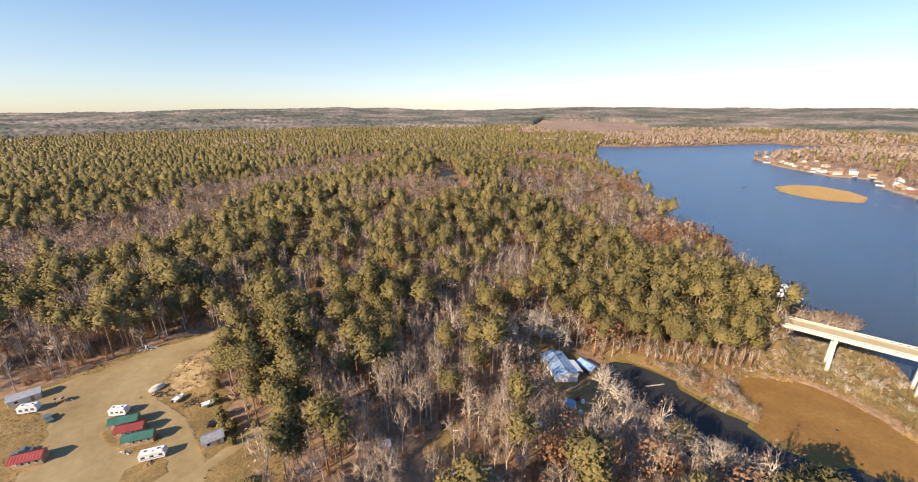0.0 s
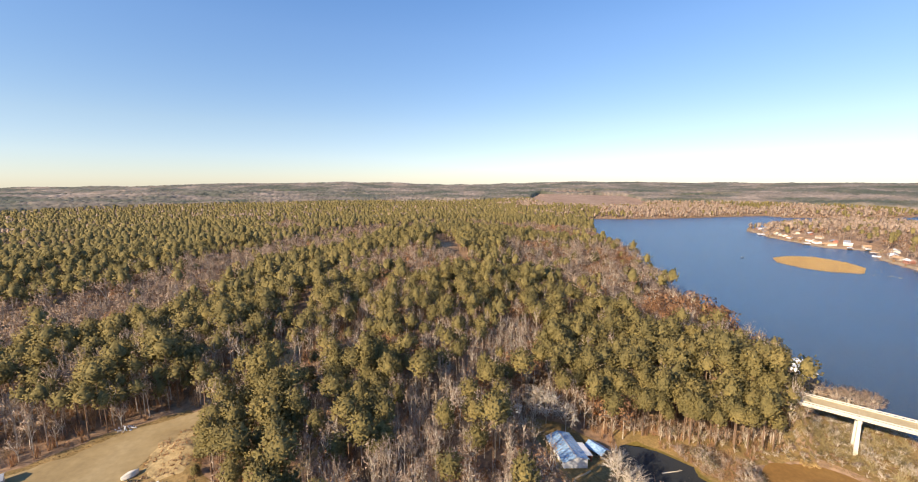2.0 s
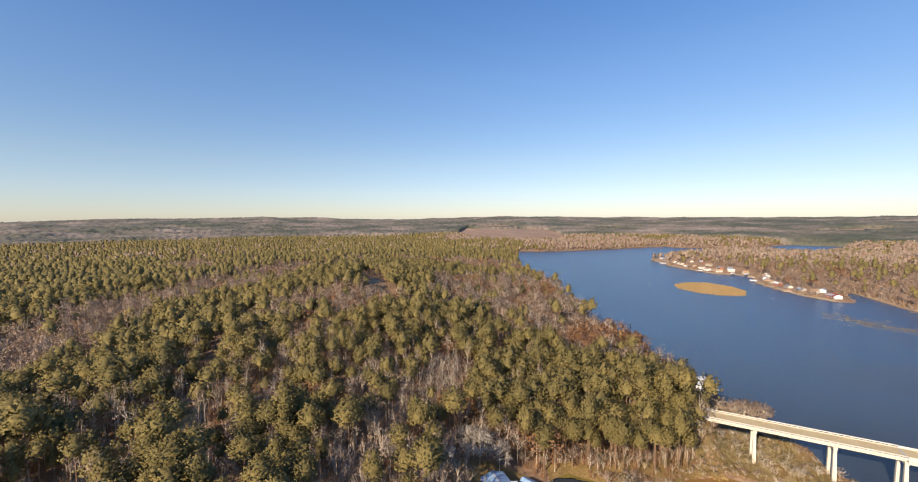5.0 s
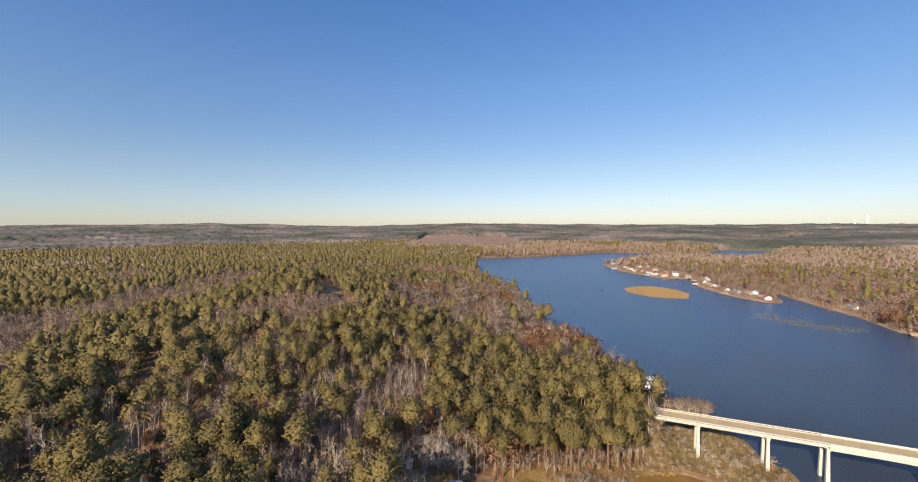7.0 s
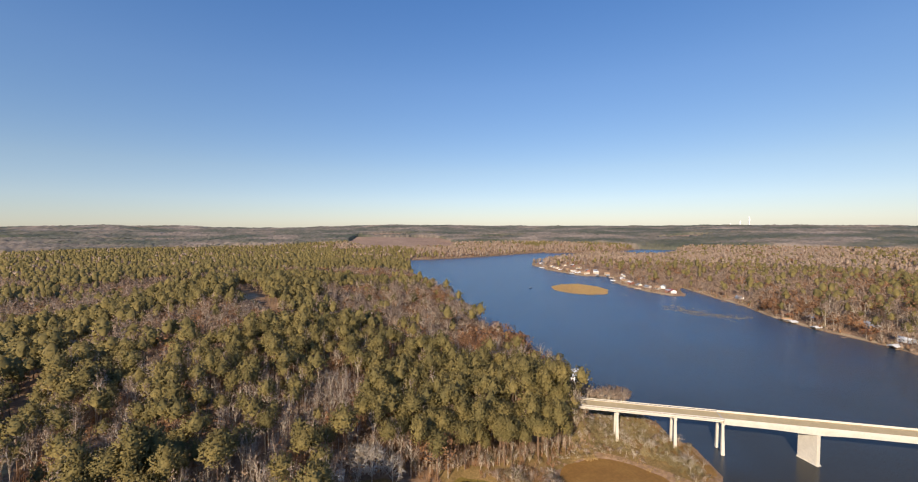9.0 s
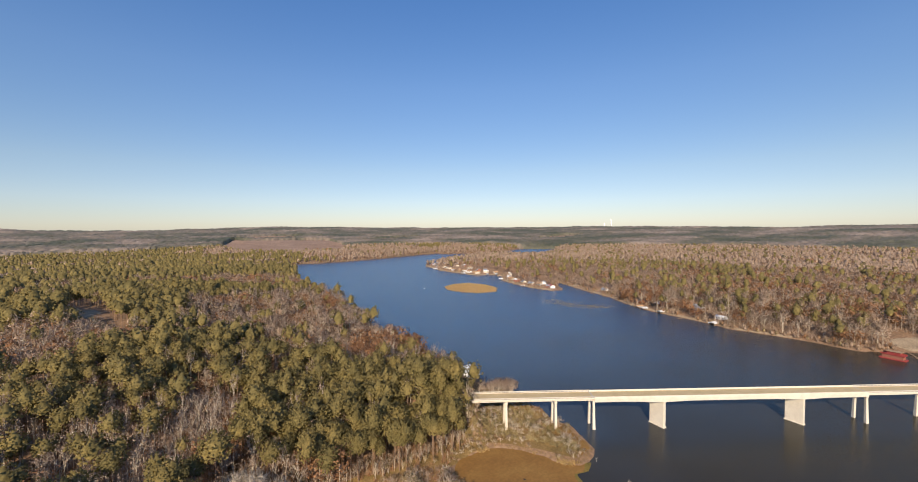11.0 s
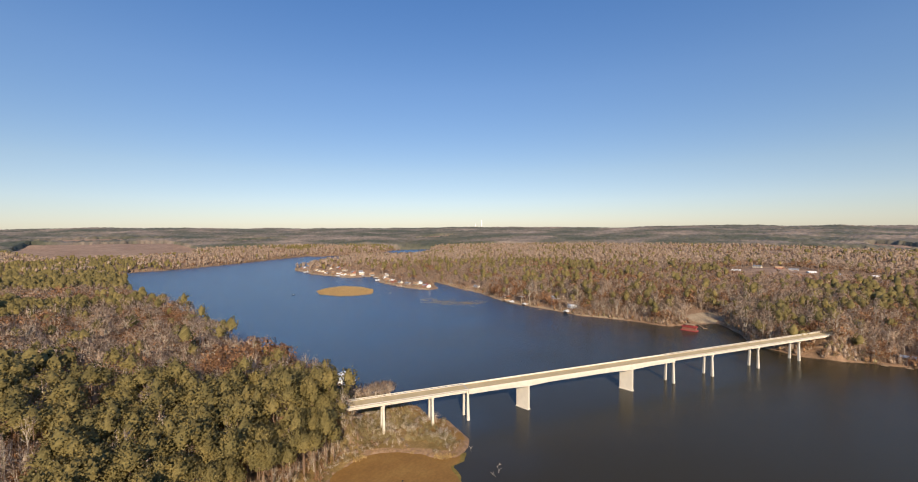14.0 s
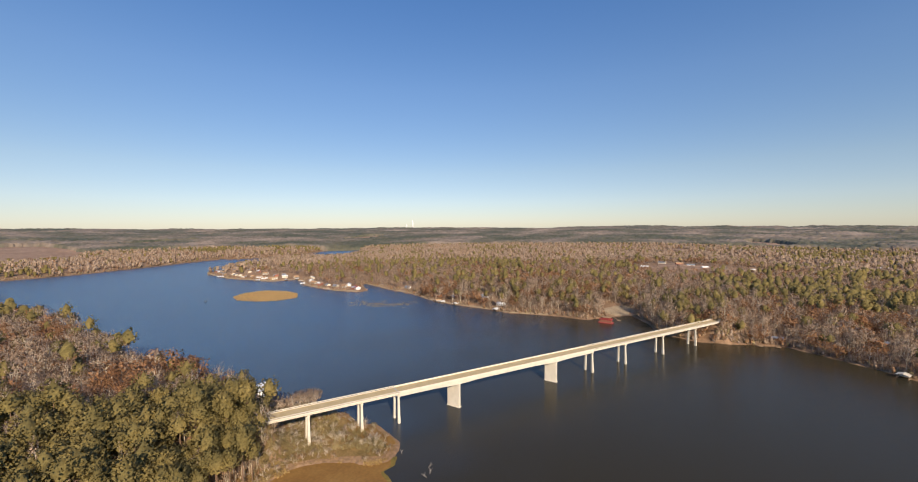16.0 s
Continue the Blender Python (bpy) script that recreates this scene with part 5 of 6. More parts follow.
def dock(x, y, turn, length, roofed, roof_mat, label, group="lake docks"):
    """A jetty on piles; a roofed one is a boathouse."""
    d = thing("boathouse" if roofed else "boat_dock", pose(x, y, 0, 0, 0, turn), label, "dock", group)
    w = 3.2 if roofed else 1.1
    if roofed:
        for s in (-1, 1):
            part("walkway", boxes((0, length, s * w - 0.5, s * w + 0.5, 0.45, 0.6)), TIMBER, d)
        part("walkway", boxes((-4, 0.9, -w - 0.5, w + 0.5, 0.45, 0.59)), TIMBER, d)
    else:
        part("walkway", boxes((-5, length, -w / 2, w / 2, 0.45, 0.6)), TIMBER, d)
        part("platform", boxes((length - 2.5, length, -2.2, 2.2, 0.61, 0.75)), TIMBER, d)
    for px in np.arange(0.4, length, length / 3.2):
        for s in (-1, 1):
            part("pile", tube(bmesh.new(), (px, s * w, -2.5), (px, s * w, 3.0 if roofed else 1.0), 0.13, 0.11, 7), TIMBER, d)
    if roofed:
        e = w + 0.7
        for s in (-1, 1):
            part("roof", prism([(0, 4.1), (s * e, 3.0), (s * e, 3.14), (0, 4.24)], -0.5, length + 0.5), roof_mat, d)
        part("back_wall", boxes((0.0, 0.12, -w, w, 0.61, 3.2)), WHITE, d)
        for s in (-1, 1):
            part("side_wall", boxes((0.2, length - 0.2, s * w - 0.06, s * w + 0.06, 2.2, 3.1)), WHITE, d)
    return d


def runabout(x, y, turn):
    b = thing("motor_boat", pose(x, y, 0, 0, 0, turn), "small dark motor boat floating on the open lake", "boat", "moored boats")
    rows = []
    for u in np.linspace(0, 1, 8):
        w = 1.1 * (1 - max(0, (u - 0.45) / 0.55) ** 2.2) + 0.04
        rows.append([(-3 + 6 * u, -w, 0.7 + 0.25 * u), (-3 + 6 * u, -w * 0.8, 0.1), (-3 + 6 * u, 0, -0.2), (-3 + 6 * u, w * 0.8, 0.1), (-3 + 6 * u, w, 0.7 + 0.25 * u)])
    part("hull", loft(rows), CAR_BLACK, b)
    part("console", boxes((-0.4, 0.5, -0.5, 0.5, 0.7, 1.6), bevel=0.08), WHITE, b)
    part("engine", boxes((-3.5, -3.0, -0.3, 0.3, 0.3, 1.3), bevel=0.08), DARK, b)


runabout(461, 606, 200)

# far shore: houses stand along the bank, docks reach into the water
ROOFS = [(GREY_ROOF, "grey shingle"), (TAN_ROOF, "tan shingle"), (WHITE, "white metal"), (GREY_ROOF, "grey shingle"), (TAN_ROOF, "tan shingle"), (GREY_ROOF, "grey shingle"), (TAN_ROOF, "tan shingle")]
WALLS = [(WHITE, "white"), (CREAM, "cream"), (TIMBER, "brown timber"), (BRICK, "red brick"), (CREAM, "cream")]
rnd = random.Random(5)


def shore_houses(first, last, pitch, inland, dock_share, skip=0.0, clear=11):
    """Houses at even steps along the eastern shore between two of its points."""
    pts = [Vector(p) for p in EAST_SHORE[first:last + 1]]
    for p, q in zip(pts[:-1], pts[1:]):
        d = (q - p)
        out = Vector((-d.y, d.x)).normalized()          # towards the lake
        n = max(1, int(d.length / pitch))
        for k in range(n):
            if rnd.random() < skip:
                continue
            c = p + d * ((k + 0.5) / n)
            turn = math.degrees(math.atan2(d.y, d.x)) + rnd.uniform(-20, 20)
            rm, rw = rnd.choice(ROOFS)
            wm, ww = rnd.choice(WALLS)
            at = c - out * inland * rnd.uniform(0.8, 1.5)
            house(at.x, at.y, turn, rnd.uniform(8, 13), rnd.uniform(6, 8), rnd.uniform(2.6, 3.8), rnd.uniform(1.3, 2.2), rm, wm,
                  ww + " lakeside house with a " + rw + " roof among trees", "lakeside houses", clear=clear, porch=rnd.random() < 0.5)
            if rnd.random() < dock_share:
                s = c - out * 1.0
                side_turn = math.degrees(math.atan2(out.y, out.x))
                roofed = rnd.random() < 0.6
                m, w = rnd.choice([(WHITE, "white"), (GREY_ROOF, "grey"), (TAN_ROOF, "tan"), (WHITE, "white")])
                dock(s.x, s.y, side_turn, rnd.uniform(8, 13), roofed, m,
                     ("timber boathouse with a " + w + " metal roof") if roofed else "weathered timber boat dock on piles")
                HOUSE_SPOTS.append((c.x - out.x * 5, c.y - out.y * 5, 8))


shore_houses(27, 30, 22, 15, 0.75, clear=12)
shore_houses(24, 27, 24, 14, 0.8, clear=12)
shore_houses(16, 21, 44, 18, 0.7, skip=0.35, clear=9)
shore_houses(29, 30, 30, 50, 0.0, clear=15)
shore_houses(27, 30, 34, 44, 0.0, skip=0.2, clear=13)
house(634, 440, 60, 15, 9, 3.2, 2.0, RED_ROOF, WHITE, "white lakeside house with a bright red metal roof", "lakeside houses", clear=15, porch=True)
house(652, 470, 30, 13, 9, 3.2, 2.2, GREY_ROOF, WHITE, "white lakeside house with a grey gabled roof", "lakeside houses", clear=14)
house(604, 262, 60, 12, 8, 3.0, 2.0, TAN_ROOF, BRICK, "brick lakeside house with an orange tan roof", "lakeside houses", clear=12, porch=True)
house(589, 178, 80, 11, 9, 4.6, 3.6, GREY_ROOF, WHITE, "steep grey roofed chalet on the bank", "lakeside houses", clear=13)
house(566, 146, 70, 11, 7, 3.0, 1.6, WHITE, WHITE, "white roofed lakeside cottage", "lakeside houses", clear=12)
house(929, 143, 20, 10, 8, 5.0, 2.4, GREY_ROOF, CREAM, "tall cream house standing among leafless trees", "hill houses", clear=9)
dock(551, 147, 172, 13, True, WHITE, "white boathouse with a bright metal roof")
dock(585, 250, 150, 10, True, TAN_ROOF, "timber boathouse with a rust-tan roof")
dock(569, 215, 165, 9, True, WHITE, "timber boathouse with a white metal roof")
dock(636, 330, 150, 8, False, WHITE, "weathered timber boat dock on piles")
dock(410, -214, 140, 7, True, CREAM, "cream roofed boathouse under bare trees")
dock(478, -140, 170, 12, False, WHITE, "weathered timber boat dock on piles")
dock(476, -156, 160, 10, False, WHITE, "weathered timber boat dock on piles")
dock(560, 2, 200, 12, False, WHITE, "weathered timber boat dock on piles")
house(486, -158, 70, 9, 6, 2.6, 1.2, STEEL, TIMBER, "small timber boat shed with a grey metal roof", "hill houses", clear=8)
house(476, -232, 60, 12, 7, 3.0, 1.2, STEEL, TIMBER, "low timber house with a grey roof under trees", "hill houses", clear=10)
for hx, hy, ht, rm, wm, lb in ((976, -78, 10, WHITE, WHITE, "long white mobile home on the hill"), (1009, -151, 40, TAN_ROOF, BRICK, "brick hill house with a tan roof"),
                               (983, -169, 20, GREY_ROOF, WHITE, "white hill house with a grey roof"), (957, -190, 60, WHITE, WHITE, "white hill house with a white roof"),
                               (952, -220, 30, GREY_ROOF, WHITE, "small white house on the hill"), (967, -276, 75, WHITE, CREAM, "long cream house with a pale roof"),
                               (1224, -610, 30, WHITE, WHITE, "white house in a far clearing"), (1040, -120, 0, GREY_ROOF, CREAM, "cream hill house with a grey roof")):
    house(hx, hy, ht + 60, 15, 8, 3.4, 1.8, rm, wm, lb, "hill houses", clear=27)


def red_pontoon_house():
    b = thing("houseboat", pose(521, 3, 0, 0, 0, 75) @ Matrix.Diagonal((1.05, 1.1, 1.3, 1)), "red two-storey houseboat moored at the sandy landing", "houseboat")
    part("hull", boxes((-8, 8, -3.4, 3.4, -0.3, 0.7), bevel=0.15), RED_ROOF, b, "red steel hull")
    part("cabin", boxes((-6.5, 6.5, -2.6, 2.6, 0.7, 3.0), bevel=0.06), BRICK, b, "brick red cabin wall")
    part("upper_deck", boxes((-7.2, 7.2, -3.2, 3.2, 3.0, 3.25)), RED_ROOF, b)
    part("upper_cabin", boxes((-4.5, 3.5, -2.2, 2.2, 3.25, 5.2), bevel=0.06), RED_ROOF, b)
    part("roof", boxes((-5.2, 4.2, -2.8, 2.8, 5.2, 5.4), bevel=0.05), TIMBER, b)
    for k in range(5):
        part("window", boxes((-5.6 + k * 2.4, -4.3 + k * 2.4, -2.66, -2.6, 1.3, 2.4)), PANE, b)
    part("railing", boxes((-7.1, 7.1, -3.2, -3.12, 3.25, 4.1), (-7.1, 7.1, 3.12, 3.2, 3.25, 4.1)), RED_ROOF, b)


red_pontoon_house()
dock(548, -8, 200, 14, False, WHITE, "weathered timber boat dock on piles")

# houses in the woods on the near side
house(205, 330, 30, 13, 9, 3.0, 2.2, GREY_ROOF, WHITE, "white lakeside house with a grey roof", "wooded shore houses", clear=9)
house(188, 287, 20, 14, 8, 3.0, 2.0, GREY_ROOF, CREAM, "cream house with a pale grey roof", "wooded shore houses", clear=10)
house(160, 292, 25, 18, 7, 2.8, 1.4, WHITE, WHITE, "long white roofed house among pines", "wooded shore houses", clear=9)
house(196, 262, 10, 12, 8, 2.8, 1.6, TAN_ROOF, CREAM, "tan roofed house beside the lake", "wooded shore houses", clear=9)
house(-86, 204, 55, 15, 9, 3.2, 2.4, TAN_ROOF, CREAM, "cream house with a tan shingle roof in the pines", "wooded shore houses", clear=11)
for k, (mx, my) in enumerate(((213, 222), (217, 230), (221, 238))):
    dock(mx, my, 20, 9, True, WHITE, "white roofed marina boat shed", "marina sheds")

# the homestead by the creek
big = house(49, 153.5, 100, 17, 10.5, 3.2, 1.7, BLUE_ROOF, WHITE, "white house with a faded blue metal roof by the creek", clear=13, windows=4)
for k in range(12):
    for sgn in (-1, 1):
        part("roof_seam", prism([(0, 4.95 + 0.16), (sgn * 5.7, 3.05 + 0.16), (sgn * 5.7, 3.13 + 0.16), (0, 5.03 + 0.16)], -8.7 + k * 1.58, -8.62 + k * 1.58), STEEL, big)
part("ridge_cap", boxes((-8.95, 8.95, -0.3, 0.3, 4.98, 5.16)), STEEL, big, "grey ridge cap")
part("lean_to_roof", prism([(-5.4, 3.1), (-8.6, 2.5), (-8.6, 2.64), (-5.4, 3.26)], -6.5, 2), WHITE, big, "white metal lean-to roof")
part("lean_to_wall", boxes((-6.4, 1.9, -8.4, -8.2, -0.5, 2.5)), BRICK, big, "red brick lean-to wall")
house(63.5, 157, 125, 8, 5.5, 2.4, 1.3, BLUE_ROOF, TIMBER, "timber shed with a bright blue metal roof", clear=6, windows=2, name="shed")
house(5.5, 89.5, 2, 12, 8, 3.2, 1.4, GREY_ROOF, CREAM, "cream house with a grey shingle roof in the trees", clear=10, chimney=True)
house(33, 181, 70, 4, 3, 2.2, 0.7, STEEL, WHITE, "small white shed with a steel roof", clear=3, windows=1, name="shed")
house(-22.5, 104, 20, 3.2, 2.4, 2.0, 0.5, WHITE, WHITE, "tiny white well house in the trees", clear=3, windows=1, name="shed")


def canopy_tent(x, y, turn, l, w, label):
    t = thing("canopy_tent", pose(x, y, z_at(x, y) + 0.1, 0, 0, turn), label, "tent")
    for sx in (-1, 1):
        for sy in (-1, 1):
            part("leg", boxes((sx * (l / 2 - 0.1) - 0.04, sx * (l / 2 - 0.1) + 0.04, sy * (w / 2 - 0.1) - 0.04, sy * (w / 2 - 0.1) + 0.04, -0.1, 2.3)), STEEL, t)
    part("cover", prism([(-w / 2 - 0.2, 2.2), (0, 2.9), (w / 2 + 0.2, 2.2), (w / 2 + 0.2, 2.32), (0, 3.02), (-w / 2 - 0.2, 2.32)], -l / 2 - 0.2, l / 2 + 0.2), WHITE, t)


canopy_tent(30.4, 115.8, 15, 7.5, 3.6, "white canvas canopy beside bare trees")


def pool():
    x, y = 47.4, 130.3
    p = thing("garden_pool", pose(x, y, z_at(x, y) + 0.1), "round raised pool with a light blue cover", "pool")
    bm = bmesh.new()
    tube(bm, (0, 0, -0.3), (0, 0, 1.2), 2.5, 2.5, 24)
    part("wall", bm, WHITE, p)
    bm = bmesh.new()
    bmesh.ops.create_cone(bm, cap_ends=True, segments=24, radius1=2.55, radius2=0.3, depth=0.5, matrix=Matrix.Translation((0, 0, 1.46)))
    part("cover", bm, BLUE_TARP, p, "light blue cover")
    part("steps", boxes((-0.5, 0.5, 2.5, 3.4, -0.3, 0.5), (-0.5, 0.5, 2.5, 3.0, 0.51, 0.95)), TIMBER, p)


pool()
strip("garden_path", [(47, 134), (46.5, 140), (55, 142), (57, 146)], 0.9, SAND, 0.22, "pale garden path from the house to the pool", "path")
for bx, by, bt, mt, lb in ((51.8, 134.2, 30, RED_ROOF, "small red plastic playhouse on the lawn"), (53.6, 132.5, 70, WHITE, "white plastic slide on the lawn"),
                           (50.4, 125.9, 10, WHITE, "white garden tank on the lawn")):
    g = thing("garden_toy" if mt is not WHITE or by > 130 else "water_tank", pose(bx, by, z_at(bx, by) + 0.1, 0, 0, bt), lb, "garden item")
    part("body", boxes((-0.9, 0.9, -0.7, 0.7, -0.1, 1.2), bevel=0.25), mt, g)
    part("top", boxes((-0.6, 0.6, -0.5, 0.5, 1.2, 1.5), bevel=0.12), mt, g)


# ---- the yard ----
YZ = 15.22


def cabin(x, y, turn, length, width, roof_mat, label):
    c = thing("cabin", pose(x, y, YZ, 0, 0, turn), label, "cabin", "rental cabins")
    a, b = length / 2, width / 2
    part("floor", boxes((-a, a, -b, b, 0.0, 0.35)), TIMBER, c)
    part("wall", prism([(-b + 0.1, 0.35), (b - 0.1, 0.35), (b - 0.1, 2.6), (0, 3.55), (-b + 0.1, 2.6)], -a + 1.8, a - 0.05), TIMBER, c, "brown log wall")
    for s in (-1, 1):
        e = b + 0.45
        part("roof", prism([(0, 3.7), (s * e, 2.45), (s * e, 2.55), (0, 3.82)], -a - 0.3, a + 0.3), roof_mat, c)
        for k in range(11):
            rx = -a + k * length / 10
            part("roof_rib", prism([(s * 0.05, 3.80), (s * e, 2.55), (s * e, 2.62), (s * 0.05, 3.87)], rx - 0.03, rx + 0.03), roof_mat, c)
    for s in (-1, 1):
        part("porch_post", boxes((-a + 0.1, -a + 0.24, s * (b - 0.2) - 0.07, s * (b - 0.2) + 0.07, 0.35, 2.5)), TIMBER, c)
    part("door", boxes((-a + 1.73, -a + 1.8, -0.45, 0.45, 0.36, 2.35)), WHITE, c)
    for k in range(3):
        wx = -a + 3.2 + k * (length - 4.5) / 2
        w = part("window", boxes((wx - 0.5, wx + 0.5, -b + 0.04, -b + 0.1, 1.15, 2.1)), WHITE, c)
        part("pane", boxes((wx - 0.42, wx + 0.42, -b + 0.02, -b + 0.038, 1.22, 2.03)), PANE, w)
    for k in range(3):
        part("step", boxes((-a - 0.3 * (3 - k), -a - 0.3 * (2 - k), -0.6, 0.6, 0, 0.11 * (k + 1))), TIMBER, c)
    return c


cabin(-113, 113.5, 18, 8.2, 3.6, GREEN_ROOF, "small log cabin with a green metal roof")
cabin(-108.2, 109.8, 18, 7.8, 3.6, RED_ROOF, "small log cabin with a red metal roof")
cabin(-102.6, 106, 18, 8.4, 3.6, GREEN_ROOF, "small log cabin with a green metal roof on the gravel")
cabin(-130.8, 98.6, 20, 7.8, 4.0, RED_ROOF, "long log cabin with a faded red metal roof")
patch("cabin_lawn", [(-119, 110), (-112, 117), (-103, 112), (-96, 107), (-98, 101), (-106, 101), (-113, 105)], GRASS, 0.30, "dry grass strip between the cabins", "grass", ragged=2, rim=0.16)
patch("trailer_lawn", [(-99, 95), (-95, 98), (-88, 98), (-86, 94), (-91, 90), (-97, 91)], GRASS, 0.30, "dry grass under the travel trailer", "grass", ragged=2, rim=0.16)


def wheel(parent, x, y, r=0.36, w=0.22):
    t = part("wheel", tube(bmesh.new(), (x, y - w / 2, r), (x, y + w / 2, r), r, r, 14), DARK, parent)
    part("rim", tube(bmesh.new(), (x, y - w / 2 - 0.01, r), (x, y + w / 2 + 0.01, r), r * 0.55, r * 0.55, 12), STEEL, t)


def trailer(x, y, turn, length, label):
    t = thing("travel_trailer", pose(x, y, YZ, 0, 0, turn), label, "trailer", "travel trailers")
    a, b = length / 2, 1.25
    part("body", prism([(-a, 0.6), (a - 0.3, 0.6), (a, 1.2), (a, 2.4), (a - 0.5, 3.0), (-a + 0.25, 3.0), (-a, 2.7)], -b, b, "y"), WHITE, t)
    for k in range(3):
        wx = -a + 1.2 + k * (length - 2.4) / 2
        for s in (-1, 1):
            part("window", boxes((wx - 0.5, wx + 0.5, min(s * b, s * b + s * 0.03), max(s * b, s * b + s * 0.03), 1.5, 2.2)), PANE, t)
    part("stripe", boxes((-a + 0.3, a - 0.4, -b - 0.02, -b, 1.05, 1.3)), STEEL, t)
    for k, (u, v) in enumerate(((-0.55, 0.2), (0.0, -0.4), (0.45, 0.3), (0.7, -0.3))):
        part("roof_vent", boxes((u * a - 0.3, u * a + 0.3, v - 0.25, v + 0.25, 3.0, 3.22), bevel=0.05), CREAM if k % 2 else DARK, t)
    part("hitch", boxes((a - 0.1, a + 1.1, -0.09, 0.09, 0.45, 0.58)), STEEL, t)
    for wx in (-0.45, 0.45):
        for s in (-1.05, 1.05):
            wheel(t, wx - 0.4, s)
    part("awning", boxes((-a * 0.6, a * 0.4, -b - 0.14, -b - 0.02, 2.65, 2.8), bevel=0.03), CREAM, t)


trailer(-119, 118.8, 5, 5.6, "white travel trailer parked on gravel")
trailer(-93.6, 99.3, 18, 7.0, "long white travel trailer with roof vents on gravel")
trailer(-152.6, 121, 14, 5.8, "white travel trailer under trees at the yard edge")
house(-160.5, 127.5, 40, 8.5, 4.6, 2.6, 0.9, STEEL, CREAM, "grey steel roofed storage shed at the yard edge", clear=5, windows=2, name="shed", z=15.1)


def car(x, y, turn, mat, label, pickup=False):
    c = thing("pickup_truck" if pickup else "car", pose(x, y, YZ, 0, 0, turn), label, "car", "parked cars")
    if pickup:
        prof = [(-2.7, 0.45), (2.65, 0.45), (2.7, 0.95), (1.5, 1.1), (0.75, 1.72), (-0.65, 1.72), (-0.75, 1.1), (-2.7, 1.08)]
    else:
        prof = [(-2.3, 0.42), (2.3, 0.42), (2.35, 0.85), (1.3, 1.0), (0.6, 1.62), (-1.7, 1.62), (-2.3, 1.05)]
    bm = prism(prof, -0.92, 0.92, "y")
    bmesh.ops.bevel(bm, geom=list(bm.edges), offset=0.07, segments=2, affect='EDGES')
    part("body", bm, mat, c)
    for s in (-1, 1):
        part("side_window", prism([(0.4, 1.15), (1.05, 1.15), (0.58, 1.55), (-0.5, 1.55), (-0.5, 1.15)], s * 0.922, s * 0.932, "y"), PANE, c)
        part("headlight", boxes((2.28 if not pickup else 2.64, 2.37 if not pickup else 2.72, s * 0.65 - 0.18, s * 0.65 + 0.18, 0.7, 0.85)), WHITE, c)
        for wx in (-1.45, 1.5):
            wheel(c, wx, s * 0.86)
    part("windscreen", prism([(1.38, 1.06), (0.70, 1.63), (0.74, 1.66), (1.42, 1.09)], -0.75, 0.75, "y"), PANE, c)


car(-142.2, 116.8, -35, CAR_GREEN, "grey green pickup truck parked on gravel", True)
car(-82, 112.6, 25, CAR_BLACK, "black car parked at the yard edge")
car(-136.6, 102.2, 30, CAR_GREEN, "dark green pickup truck on dry grass", True)


def boat(x, y, turn, mat, label, length=5.6):
    b = thing("boat", pose(x, y, YZ, 0, 0, turn), label, "boat", "boats on trailers")
    rows = []
    for u in np.linspace(0, 1, 9):
        w = 1.05 * (1 - max(0, (u - 0.45) / 0.55) ** 2.2) + 0.04
        k = 0.55 * max(0, (u - 0.6) / 0.4) ** 2
        px = -length / 2 + u * length
        rows.append([(px, -w, 1.45 + 0.15 * u), (px, -w * 0.85, 0.95 + k), (px, 0, 0.7 + k), (px, w * 0.85, 0.95 + k), (px, w, 1.45 + 0.15 * u)])
    part("hull", loft(rows), mat, b)
    part("windscreen", boxes((0.1, 0.2, -0.7, 0.7, 1.5, 1.9)), PANE, b)
    part("engine", boxes((-length / 2 - 0.5, -length / 2 - 0.02, -0.25, 0.25, 0.9, 1.9), bevel=0.08), DARK, b)
    part("trailer_frame", boxes((-length / 2, length / 2 + 1.2, -0.06, 0.06, 0.42, 0.54), (-1.4, -1.28, -1.0, 1.0, 0.42, 0.68), (1.0, 1.12, -0.8, 0.8, 0.42, 0.9)), STEEL, b)
    for s in (-1.05, 1.05):
        wheel(b, -0.9, s, 0.3, 0.18)


boat(-89.2, 122.6, 35, WHITE, "white motor boat on a trailer")
boat(-102.5, 125.6, 70, WHITE, "small white boat on a trailer in dry grass", 4.4)
boat(-145.5, 126, 10, TIMBER, "small tan boat under trees", 4.0)


def flat_trailer(x, y, turn):
    t = thing("flat_trailer", pose(x, y, YZ, 0, 0, turn), "dark empty steel boat trailer", "trailer")
    part("frame", boxes((-2.4, 2.4, -0.95, -0.83, 0.42, 0.54), (-2.4, 2.4, 0.83, 0.95, 0.42, 0.54), (-2.4, -2.28, -0.83, 0.83, 0.42, 0.54),
                        (0, 0.12, -0.83, 0.83, 0.42, 0.54), (2.28, 2.4, -0.83, 0.83, 0.42, 0.54), (2.4, 3.6, -0.06, 0.06, 0.42, 0.54)), DARK, t)
    for s in (-1.1, 1.1):
        wheel(t, -0.4, s, 0.3, 0.18)


